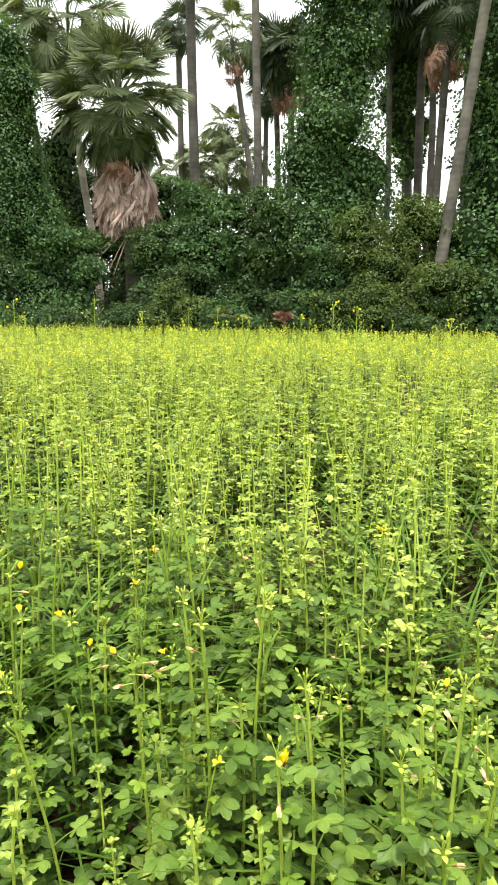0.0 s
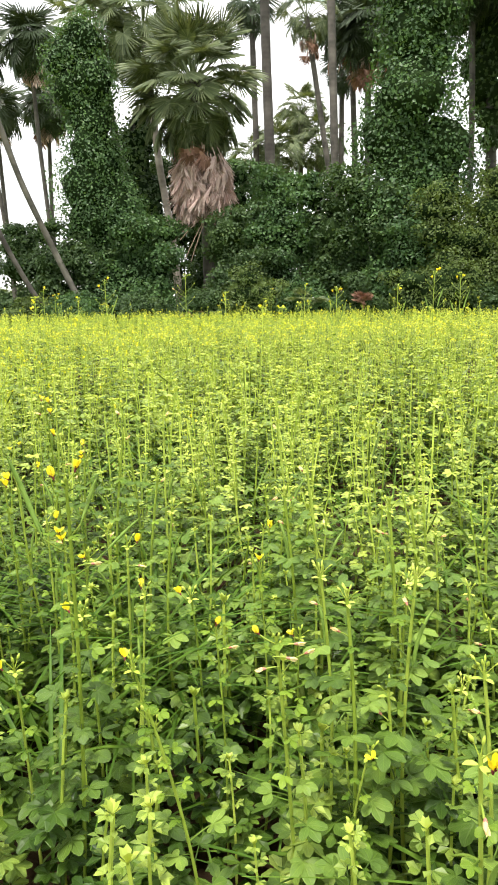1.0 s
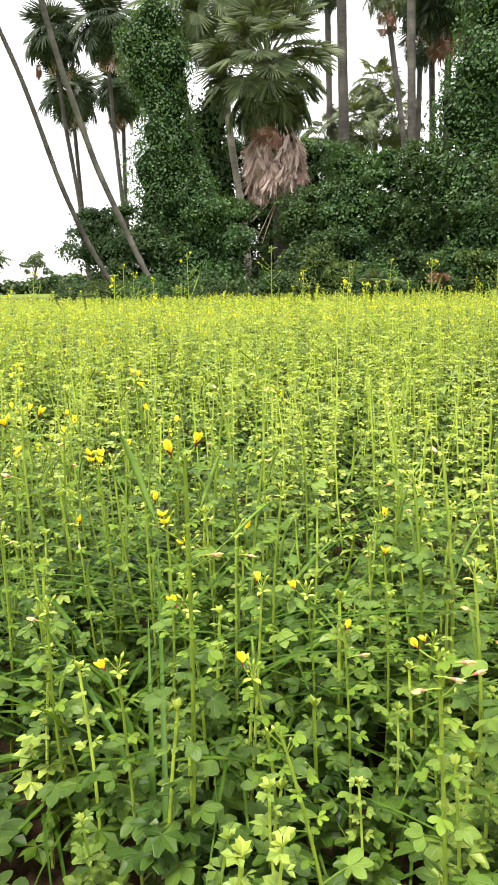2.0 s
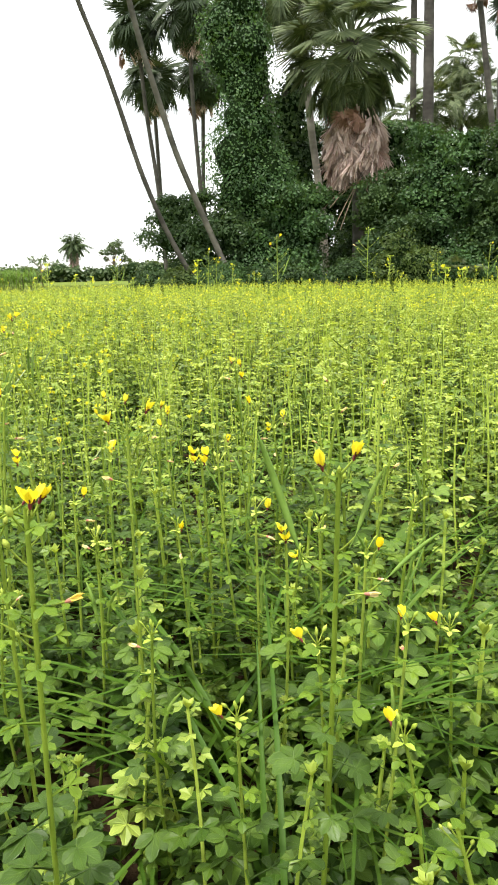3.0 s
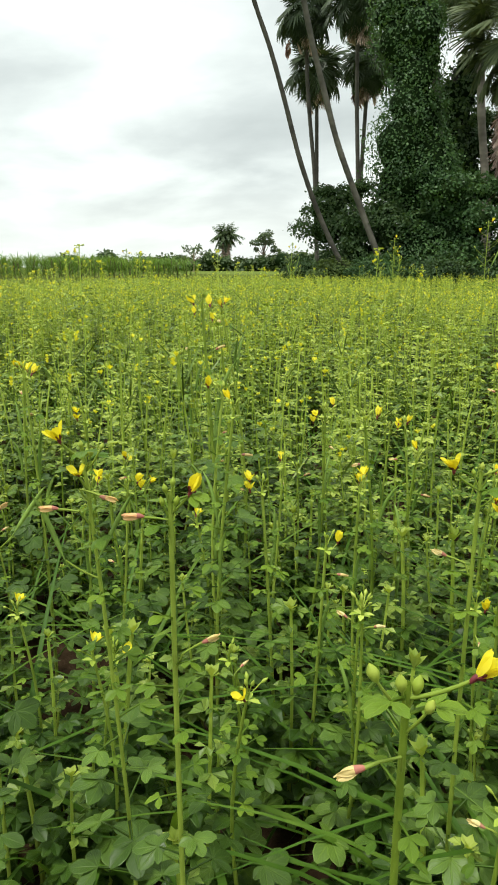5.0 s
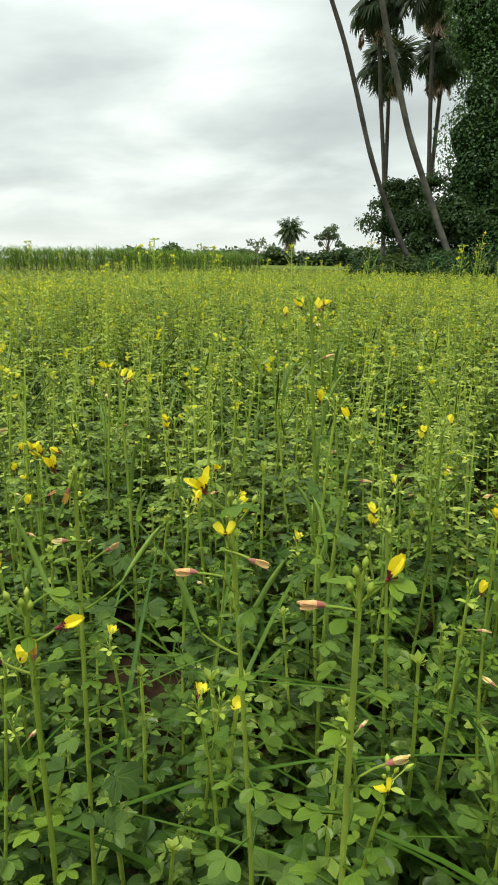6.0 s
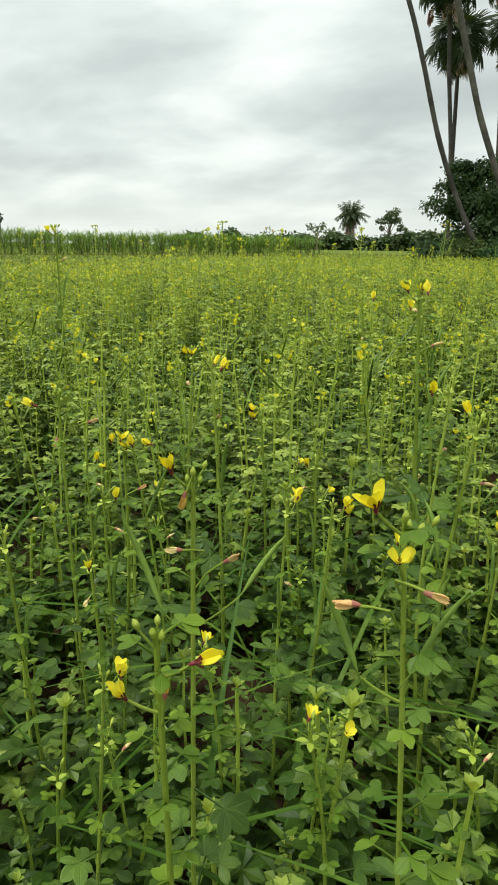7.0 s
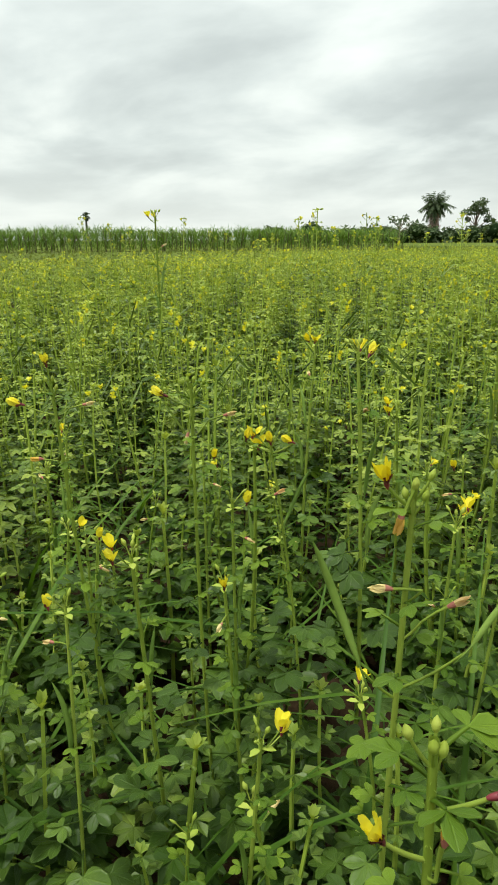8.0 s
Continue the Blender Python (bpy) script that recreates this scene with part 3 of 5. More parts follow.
palm([(-9.6, 33.0, 0), (-9.6, 33.0, 7.0), (-10.6, 33, 12.6)], True, 0.2, 0.17, 50, 0.95, FANS, 0, 0, 0, M_BARK, 30, "fan palm with a pale trunk behind vines")


# ---- grove: vines and shrubs ----
def leaf_cloud(spots, normals, size, r, hang=0.3):
    """Leaves of one folded quad each at spots, facing mostly along the normals and hanging a little."""
    n = len(spots)
    out = normals + r.normal(0, 0.62, (n, 3)) + [0, 0, 0.35]
    out /= np.linalg.norm(out, axis=1, keepdims=True)
    along = np.cross(out, r.normal(0, 1, (n, 3))) + [0, 0, -hang]
    along -= out * (along * out).sum(1, keepdims=True)
    along /= np.linalg.norm(along, axis=1, keepdims=True) + 1e-9
    side = np.cross(out, along)
    length = size * r.uniform(0.6, 1.35, (n, 1))
    width = length * r.uniform(0.3, 0.45, (n, 1))
    a = spots
    b = spots + along * length * 0.42 + side * width + out * width * 0.3
    c = spots + along * length
    d = spots + along * length * 0.42 - side * width + out * width * 0.3
    v = np.stack([a, b, c, d], 1).reshape(-1, 3)
    q = np.arange(4 * n).reshape(-1, 4)
    return v, q


def lumps_surface(lumps, count, r, under=0.55):
    """Random spots and normals over the outside of ellipsoids (x, y, z, rx, ry, rz), uneven as boughs are."""
    lumps = np.asarray(lumps, float)
    area = lumps[:, 3] * lumps[:, 5] + lumps[:, 4] * lumps[:, 5] + lumps[:, 3] * lumps[:, 4]
    pick = r.choice(len(lumps), count, p=area / area.sum())
    d = r.normal(0, 1, (count, 3))
    d /= np.linalg.norm(d, axis=1, keepdims=True)
    L = lumps[pick]
    shell = 0.62 + 0.46 * r.random((count, 1)) ** 0.8 + 0.22 * (r.random((count, 1)) < 0.10) * r.random((count, 1)) + 0.08 * np.sin(d[:, :1] * 9 + L[:, :1] * 3) * np.cos(d[:, 2:] * 8 + L[:, 1:2])
    p = L[:, :3] + d * L[:, 3:] * shell
    big_wave = np.sin(2.3 * p[:, 0] + 1.7 * p[:, 2]) * np.cos(2.1 * p[:, 1] - 1.3 * p[:, 2])
    small_wave = np.sin(6.1 * p[:, 0] - 4.0 * p[:, 2]) * np.cos(5.3 * p[:, 2] + 3.1 * p[:, 1])
    reach = np.minimum(L[:, 3], 1.0)
    p = p + d * ((0.20 * big_wave + 0.13 * small_wave) * reach)[:, None] + r.normal(0, 0.04, p.shape) * reach[:, None]
    n = d / L[:, 3:]
    n /= np.linalg.norm(n, axis=1, keepdims=True)
    keep = np.ones(count, bool)
    for k, e in enumerate(lumps):
        inside = ((((p - e[:3]) / e[3:]) ** 2).sum(1) < 0.62) & (pick != k)
        keep &= ~inside
    # undersides keep fewer leaves, so the shade-coloured core shows as dark pockets
    keep &= (p[:, 2] > 0.03) & ((d[:, 2] > -0.15) | (r.random(count) < under))
    return p[keep], n[keep]


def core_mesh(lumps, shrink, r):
    """Lumpy shells within a bush's leaves that close the gaps; their dark colour stands in for shade."""
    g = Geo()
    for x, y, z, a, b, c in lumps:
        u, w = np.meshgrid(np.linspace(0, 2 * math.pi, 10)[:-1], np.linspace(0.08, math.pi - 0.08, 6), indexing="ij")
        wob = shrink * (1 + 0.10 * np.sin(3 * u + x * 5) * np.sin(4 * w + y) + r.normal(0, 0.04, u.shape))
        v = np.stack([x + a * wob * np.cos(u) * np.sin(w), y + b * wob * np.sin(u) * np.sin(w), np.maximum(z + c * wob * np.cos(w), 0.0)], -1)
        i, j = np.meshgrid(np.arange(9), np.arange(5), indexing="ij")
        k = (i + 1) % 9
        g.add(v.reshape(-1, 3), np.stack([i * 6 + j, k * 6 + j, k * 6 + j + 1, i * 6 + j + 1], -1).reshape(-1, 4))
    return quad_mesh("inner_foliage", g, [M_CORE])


def boughs(lumps, per, ratio, r):
    """Smaller lumps set round the big ones, to break up the outline."""
    out = [tuple(e) for e in lumps]
    for x, y, z, a, b, c in lumps:
        for _ in range(per):
            d = r.normal(0, 1, 3)
            d[2] = d[2] * 0.8 + 0.15
            d /= np.linalg.norm(d)
            s = ratio * r.uniform(0.6, 1.25)
            zz = z + d[2] * c * 0.92
            if zz > 0.2:
                out.append((x + d[0] * a * 1.05, y + d[1] * b * 1.15, zz, a * s, b * s, min(c, 1.3 * a) * s))
    return out


BUSH_LEAF = 0.90


def bush(name, label, category, lumps, leaves, size, mat, seed, per=13, ratio=0.34, stems=True, hang=0.3, group=""):
    r = np.random.default_rng(seed)
    base = np.array([lumps[0][0], lumps[0][1], 0.0])
    local = [(x - base[0], y - base[1], z, a * 0.86, b * 0.86, c * 0.86) for x, y, z, a, b, c in lumps]
    t = thing(name, label, category, group, base)
    big = boughs(local, per, ratio, r)
    p, n = lumps_surface(big, int(1.5 * leaves), r)
    g = Geo()
    g.add(*leaf_cloud(p, n, size * BUSH_LEAF, r, hang))
    part("foliage", quad_mesh("foliage", g, [mat], smooth=False), t)
    part("inner_foliage", core_mesh(local, 0.64, r), t, "dark shell added behind the leaves as inner shade")
    if stems:
        g = Geo()
        for x, y, z, a, b, c in local:
            for _ in range(3):
                foot = np.array([x + r.normal(0, 0.25 * a), y + r.normal(0, 0.25 * b), 0.0])
                head = np.array([x + r.normal(0, 0.5 * a), y + r.normal(0, 0.5 * b), z + 0.5 * c])
                k = np.linspace(0, 1, 6)[:, None]
                line = foot + (head - foot) * k + r.normal(0, 0.06, (6, 3)) * (k > 0)
                g.add(*tube(line, np.linspace(0.06, 0.02, 6), 5))
        part("stems", quad_mesh("shrub_stems", g, [M_TWIG]), t, "brown woody stems")
    return t


def vine_tree(label, axis, widths, leaves, size, mat, seed, strands=16):
    """A trunk wrapped in climbing vines: axis is its line, widths the half width of the leaf mantle at each point."""
    r = np.random.default_rng(seed)
    axis = np.asarray(axis, float)
    base = np.array([axis[0, 0], axis[0, 1], 0.0])
    t = thing("vine_covered_tree", label, "tree", "vine-covered trees", base)
    loc = axis - base
    part("trunk", trunk_mesh("wrapped_trunk", loc, 0.3, 0.2, M_BARK_DARK, seed), t)
    lumps = []
    length = len(loc) - 1
    for k in np.linspace(0, length, 15):
        c = np.array([np.interp(k, np.arange(length + 1), loc[:, i]) for i in range(3)])
        w = np.interp(k, np.arange(length + 1), widths)
        for _ in range(3):
            d = r.normal(0, 0.30 * w, 2)
            s = w * r.uniform(0.62, 0.92)
            lumps.append((c[0] + d[0], c[1] + d[1], max(c[2] + r.normal(0, 0.2), 0.3), s, s, s * r.uniform(0.8, 1.2)))
    p, n = lumps_surface(lumps, int(1.5 * leaves), r, 1.0)
    # strands that hang free from the mantle
    hang_p, hang_n = [], []
    for _ in range(strands):
        i = r.integers(len(p))
        k = np.linspace(0, r.uniform(0.8, 2.6), 26)[:, None]
        sway = np.concatenate([0.12 * np.sin(k * 2.1 + i), 0.12 * np.cos(k * 1.7 + i), -k], 1)
        spot = p[i] + n[i] * 0.12 + sway + r.normal(0, 0.04, (26, 3))
        hang_p.append(spot[spot[:, 2] > 0.2])
        hang_n.append(np.repeat(n[i][None], len(hang_p[-1]), 0))
    p, n = np.concatenate([p, *hang_p]), np.concatenate([n, *hang_n])
    g = Geo()
    g.add(*leaf_cloud(p, n, size, r, 0.9))
    part("vine_foliage", quad_mesh("vine_foliage", g, [mat], smooth=False), t, "glossy green climbing vine leaves")
    part("inner_foliage", core_mesh(lumps, 0.68, r), t, "dark shell added behind the leaves as inner shade")
    return t


vine_tree("tall tree wrapped in bright green vines", [(3.2, 28.2, 0), (3.3, 28.2, 4.4), (3.6, 28.2, 9.5), (3.5, 28.2, 13.5), (3.3, 28.2, 16)], [2.5, 2.3, 1.65, 1.75, 1.5], 64000, 0.135, M_VINE, 41, 9)
vine_tree("tree wrapped in dark green vines with hanging strands", [(-8.0, 27.0, 0), (-8.3, 27.0, 3.4), (-8.7, 27.0, 5.6), (-9.15, 27.0, 8.6), (-9.4, 27.0, 10.4)], [1.9, 1.6, 1.3, 1.2, 1.0], 56000, 0.10, M_VINE, 42, 14)
vine_tree("tall tree wrapped in green vines", [(9.4, 26.3, 0), (9.5, 26.3, 4), (9.5, 26.3, 9), (9.6, 26.3, 14)], [2.2, 1.9, 1.7, 1.6], 36000, 0.16, M_VINE, 43, 5)
vine_tree("broken trunk wrapped in dark vines", [(-9.3, 35.0, 0), (-9.4, 35.0, 5), (-9.5, 35.0, 9.6)], [1.2, 1.1, 0.9], 10000, 0.2, M_SHRUB, 44, 8)
vine_tree("dark tree overgrown by vines", [(8.6, 37.5, 0), (8.2, 37.5, 8), (7.9, 37.5, 13.5), (7.7, 37.5, 18)], [0.5, 0.6, 2.0, 2.6], 9000, 0.22, M_SHRUB, 45, 8)

def thicket(label, x, y, w, h, d, leaves, size, mat, seed):
    """An irregular shrub of many lumps, the higher ones set further back."""
    r = np.random.default_rng(seed)
    lumps = [(x, y, 0.5, 0.5 * w, 0.4 * d, 0.6)]
    for _ in range(int(7 + 1.5 * w * h)):
        k = r.random() ** 0.8
        s = r.uniform(0.34, 0.9) * (1.0 if h > 2 else 0.62)
        side = r.uniform(-0.5, 0.5) * w * (1 - 0.35 * k)
        lumps.append((x + side, y + r.uniform(-0.5, 0.3) * d + 0.45 * k * d, max(0.3, k * (h - s)), s * r.uniform(0.8, 1.5), s, s * r.uniform(0.6, 1.1)))
    return bush("shrub", label, "shrub", lumps, leaves, size, mat, seed, 5, 0.5, False, 0.3, "shrubs of the grove")


thicket("dark rounded shrub at the end of the grove", -11.5, 25.7, 2.9, 4.2, 1.8, 19000, 0.12, M_SHRUB, 51)
thicket("dense dark green shrub under leaning palms", -9.3, 25.9, 2.8, 4.0, 1.8, 17000, 0.12, M_SHRUB, 52)
thicket("leafy dark green shrub under vines", -7.1, 25.9, 2.8, 4.7, 1.8, 18000, 0.13, M_VINE, 53)
thicket("shaded shrub beneath the broad palm", -5.1, 30.2, 2.6, 3.0, 1.6, 9000, 0.12, M_SHRUB, 54)
thicket("green shrub beside the broad palm", -3.3, 26.2, 2.2, 4.7, 1.7, 15000, 0.12, M_SHRUB, 55)
thicket("large dark green shrub in the grove", -1.5, 26.6, 3.0, 5.9, 2.0, 24000, 0.13, M_VINE, 56)
thicket("large dark green shrub in the grove", 0.9, 26.6, 3.0, 6.1, 2.0, 24000, 0.13, M_SHRUB, 57)
thicket("shrub at the foot of the vines", 2.7, 26.0, 2.2, 4.9, 1.6, 15000, 0.13, M_VINE, 58)
thicket("light green feathery shrub", 4.9, 25.5, 3.0, 5.5, 1.6, 21000, 0.105, M_SHRUB_LIGHT, 59)
thicket("light green feathery shrub", 6.5, 25.9, 2.6, 5.3, 1.5, 15000, 0.105, M_SHRUB_LIGHT, 60)
thicket("dense shrub beside the leaning palm", 8.9, 24.9, 3.2, 3.3, 1.6, 15000, 0.12, M_SHRUB, 61)
thicket("low olive-green shrub at the field edge", 3.6, 24.5, 2.4, 2.5, 1.1, 12000, 0.085, M_SHRUB_LIGHT, 62)
for n, (x, w, h) in enumerate([(-11.9, 1.2, 0.6), (-10.5, 1.8, 0.8), (-9.0, 1.9, 1.3), (-6.6, 1.5, 1.2), (-4.3, 1.7, 1.5), (-2.6, 1.4, 2.2), (-0.7, 2.0, 1.3), (1.2, 1.6, 1.9), (5.5, 1.8, 1.4), (6.9, 2.2, 3.1), (9.4, 2.0, 1.5)]):
    thicket("low leafy shrub at the field edge", x, 24.2 + 0.2 * math.sin(3 * n), w, h, 1.0, int(4000 + 2500 * h), 0.095, (M_SHRUB, M_SHRUB_LIGHT, M_VINE, M_SHRUB)[n % 4], 63 + n)
thicket("dark tall shrub behind the broad palm", -8.6, 36.5, 3.4, 8.6, 2.0, 18000, 0.15, M_SHRUB, 78)
thicket("dark tall shrub behind the broad palm", -3.3, 31.6, 3.2, 7.2, 2.0, 18000, 0.15, M_VINE, 79)
thicket("dark shrub behind the broad palm", -6.0, 36.0, 3.0, 5.6, 2.0, 12000, 0.15, M_SHRUB, 80)
bush("shrub", "dark shrubs behind the grove front", "shrub", [(-3.6, 31.5, 2.3, 2.4, 1.5, 3.0), (0.2, 31.8, 2.5, 2.6, 1.5, 3.3), (6.4, 31.0, 1.8, 2.6, 1.6, 2.4), (10.5, 30.5, 2.4, 2.6, 1.6, 3.6)], 14000, 0.17, M_SHRUB, 81, stems=False)


def fallen_leaf(at, size, count, mesh, label, seed, lift=(20, 60)):
    r = np.random.default_rng(seed)
    t = thing("palm_leaf_clump", label, "palm leaves", "", at)
    for i in range(count):
        m = Euler((r.normal(0, 0.4), -radians(r.uniform(*lift)), r.uniform(-2.6, -0.5))).to_matrix().to_4x4() @ Matrix.Scale(size * r.uniform(0.8, 1.1), 4)
        part("frond", mesh, t, "", m)


fallen_leaf((1.25, 23.9, 0.45), 0.45, 5, FANS_RED[0], "dry rust-brown palm leaves in the shrubs", 85, (45, 85))
fallen_leaf((-4.7, 23.95, 0.3), 0.36, 4, FANS_RED[0], "dry rust-brown palm leaves in the shrubs", 86, (5, 40))
fallen_leaf((-0.7, 23.9, 0.3), 0.42, 6, FANS[0], "young green fan palm among the shrubs", 87, (35, 80))


def dry_sticks():
    """Bare leaf stalks that hang about the trunk of the broad palm."""
    r = np.random.default_rng(88)
    t = thing("dry_sticks", "bare dry leaf stalks under the palm skirt", "sticks", "", (-4.7, 27.8, 3.3))
    for i in range(9):
        a = -1.5 + r.normal(0, 0.9)
        tip = np.array([1.6 * math.cos(a), 1.6 * math.sin(a), r.uniform(-0.9, 0.5)])
        g = Geo()
        k = np.linspace(0, 1, 6)[:, None]
        g.add(*tube(tip * k + [0, 0, 0.9] * (1 - k) + np.array([0, 0, -0.3]) * k**2, np.linspace(0.03, 0.012, 6), 4))
        part("stick", quad_mesh("stick", g, [M_TWIG]), t)


dry_sticks()


# ---- far field ----
def cane_field():
    """A stand of sugar cane: stalks with arching blades, thick along its front."""
    r = np.random.default_rng(70)
    g = Geo()
    a, b = np.array([-43.0, 8.6]), np.array([-29.5, 42.7])
    way = b - a
    back = np.array([-way[1], way[0]]) / np.linalg.norm(way)
    blade_v, blade_q = blade(0.62, 0.040, 3, 0.6, 0.3, 0.35)
    k = 0
    for row in range(7):
        for s in np.arange(0, 1, 0.30 / np.linalg.norm(way)):
            p = a + way * s + back * (row * 0.7) + r.normal(0, 0.16, 2)
            h = r.uniform(0.95, 1.22) + 0.05 * math.sin(s * 19)
            if row < 2:
                lean = r.normal(0, 0.12, 2)
                z = np.linspace(0, h, 4)
                g.add(*tube(np.stack([p[0] + lean[0] * z, p[1] + lean[1] * z, z], -1), 0.022, 3), 1)
            for i in range(19):
                lift = (r.uniform(0.03, 0.75) if i < 11 else r.uniform(0.6, 0.95)) * h
                m = turn(0, -radians(r.uniform(54, 86)), r.uniform(0, 6.283)) @ turn(r.normal(0, 0.5), 0, 0)
                g.add(moved(blade_v, m, (p[0], p[1], lift), r.uniform(0.75, 1.15)), blade_q)
    ob = new("sugar_cane", quad_mesh("sugar_cane", g, [M_CANE, M_CANE_STALK], smooth=False))
    tagged(ob, "dense stand of green sugar cane beyond the field", "sugar cane", kind="stuff")


cane_field()


def coconut_palm(at, height, seed):
    r = np.random.default_rng(seed)
    t = thing("coconut_palm", "coconut palm with dry hanging fronds, far off", "palm tree", "", at)
    part("trunk", trunk_mesh("coconut_trunk", [(0, 0, 0), (0.2, 0, height * 0.5), (0, 0, height)], 0.25, 0.16, M_BARK_DARK, seed, 8), t)
    def frond(rise, fall):
        g = Geo()
        s = np.linspace(0, 1, 9)
        spine = np.stack([3.1 * s, 0 * s, rise * s - fall * s**2], -1)
        g.add(*tube(spine, np.linspace(0.05, 0.015, 9), 3))
        lv, lq = kite(1.4, 0.22, 0.7, 0.1, 0.35)
        for u in np.linspace(0.08, 0.98, 30):
            at_u = np.array([np.interp(u, s, spine[:, c]) for c in range(3)])
            for side in (-1, 1):
                g.add(moved(lv, turn(0, 0.6 + 0.35 * math.sin(37 * u), side * (0.8 + 0.15 * math.sin(23 * u))), at_u, 1.0 - 0.5 * u**2), lq)
        return g

    green = quad_mesh("coconut_frond", frond(1.0, 3.0), [M_FAR], smooth=False)
    upright = quad_mesh("coconut_frond", frond(0.3, 0.9), [M_FAR], smooth=False)
    dry = green.copy()
    dry.materials[0] = M_FAN_DEAD
    for i in range(34):
        el = 86 - 125 * (i / 33) + r.normal(0, 6)
        m = pose(0, 0, height) @ Euler((0, -radians(el), i * 2.4)).to_matrix().to_4x4() @ Matrix.Scale(r.uniform(0.75, 1.05), 4)
        part("frond", upright if el > 35 else green, t, "", m)
    for i in range(22):
        m = pose(0, 0, height - 0.2 - 0.04 * i) @ Euler((0, radians(r.uniform(48, 78)), i * 0.9)).to_matrix().to_4x4() @ Matrix.Scale(r.uniform(0.95, 1.25), 4)
        part("dry_frond", dry, t, "brown dry hanging frond", m)


coconut_palm((-80.2, 127.8, 0), 7.2, 80)


def far_tree(at, height, width, leaves, seed, label, gap=0.0, size=0.7):
    """A distant tree: tapered trunk, limbs, and a crown of many leaf clumps."""
    r = np.random.default_rng(seed)
    t = thing("tree", label, "tree", "distant trees", at)
    part("trunk", trunk_mesh("tree_trunk", [(0, 0, 0), (0.1, 0, height * 0.3), (0.0, 0, height * 0.75)], 0.03 * height, 0.012 * height, M_TWIG, seed, 7), t)
    lumps = []
    for i in range(11):
        az, up = i * 2.4, r.uniform(0.5 if gap else 0.05, 0.9)
        reach = width * 0.5 * r.uniform(0.5, 1.0) * math.sin(math.pi * min(up, 0.9)) ** 0.5
        tip = np.array([reach * math.cos(az), reach * math.sin(az), height * up])
        k = np.linspace(0, 1, 5)[:, None]
        g = Geo()
        g.add(*tube(np.array([0, 0, height * up * 0.55]) * (1 - k) + tip * k, np.linspace(0.012, 0.004, 5) * height, 4))
        part("limb", quad_mesh("tree_limb", g, [M_TWIG]), t)
        s = width * r.uniform(0.16, 0.28) * (1 - gap)
        lumps.append((*tip, s, s, s * 0.8))
    p, n = lumps_surface(lumps, leaves, r)
    g = Geo()
    g.add(*leaf_cloud(p, n, size, r, 0.3))
    part("crown", quad_mesh("tree_crown", g, [M_FAR], smooth=False), t)
    if not gap:
        part("inner_foliage", core_mesh(lumps, 0.8, r), t)


far_tree((-73.2, 131.9, 0), 8.8, 5.5, 1000, 81, "slim open-crowned tree in the distance", 0.42, 0.5)
for n in range(17):
    k = n / 16
    far_tree((-106 + 62 * k + 1.5 * math.sin(7 * n), 108 + 36 * k + 4 * math.sin(5 * n), 0), (2.1 if k < 0.6 else 2.9) + 0.6 * math.sin(3.7 * n + 1), 8.0, 900, 90 + n, "low dark tree on the horizon", 0.0, 0.8)
far_tree((-68, 98, 0), 4.6, 5.0, 400, 110, "bare-topped tree behind the cane", 0.5, 0.35)
palm([(-173, 102, 0), (-173, 102, 4), (-173, 102, 7.0)], True, 0.3, 0.25, 22, 0.9, FANS_DARK, 0, 0, 0, M_BARK_DARK, 120, "lone fan palm far behind the cane")


def hill():
    g = Geo()
    u, w = np.meshgrid(np.linspace(0, 1, 25), np.linspace(0, 1, 9), indexing="ij")
    z = 42 * np.sin(math.pi * u) ** 1.3 * np.sin(math.pi * w) ** 0.8 * (1 + 0.12 * np.sin(17 * u + 5 * w))
    v = np.stack([-980 + 140 * (w - 0.5) + 120 * (u - 0.5), 60 + 620 * (u - 0.5), z - 0.5], -1)
    i, j = np.meshgrid(np.arange(24), np.arange(8), indexing="ij")
    g.add(v.reshape(-1, 3), np.stack([i * 9 + j, (i + 1) * 9 + j, (i + 1) * 9 + j + 1, i * 9 + j + 1], -1).reshape(-1, 4))
    tagged(new("hill", quad_mesh("hill", g, [M_HILL])), "low hill on the horizon with haze in its colour", "hill", kind="structure")


hill()


# ---- the flowering field ----
def leaflet_set(r, count, length, rows):
    """A palm-shaped compound leaf along +x: stalk and 3 or 5 leaflets."""
    g = Geo()
    stalk = length * r.uniform(0.7, 1.3)
    up = r.uniform(0.35, 0.7)
    s = np.linspace(0, 1, 4)
    line = np.stack([stalk * s, 0 * s, stalk * up * (s - 0.25 * s * s)], -1)
    g.add(*tube(line, np.linspace(0.0013, 0.0008, 4), 3))
    end = line[-1]
    angles = {3: (0, 1.05, -1.05), 5: (0, 0.85, -0.85, 1.75, -1.75)}[count]
    for n, a in enumerate(angles):
        k = 1.0 if n == 0 else (0.92 if n < 3 else 0.66)
        size = length * k * r.uniform(0.88, 1.1)
        v, q = blade(size, size * r.uniform(0.56, 0.72), rows, r.uniform(0.0, 0.22), r.uniform(0.1, 0.3), 0.62, 0.24)
        m = turn(r.normal(0, 0.18), r.normal(0.02, 0.15), a + r.normal(0, 0.1))
        g.add(moved(v, m, end), q, 0, blade_uv(rows))
    return g


LEAVES_BIG = [quad_mesh("compound_leaf", leaflet_set(np.random.default_rng(200 + i), 5 if i % 3 else 3, 0.0228, 4), [M_LEAF]) for i in range(6)]
LEAVES_YOUNG = [quad_mesh("compound_leaf", leaflet_set(np.random.default_rng(200 + i), 5 if i % 3 else 3, 0.0228, 4), [M_LEAF_YOUNG]) for i in range(6)]
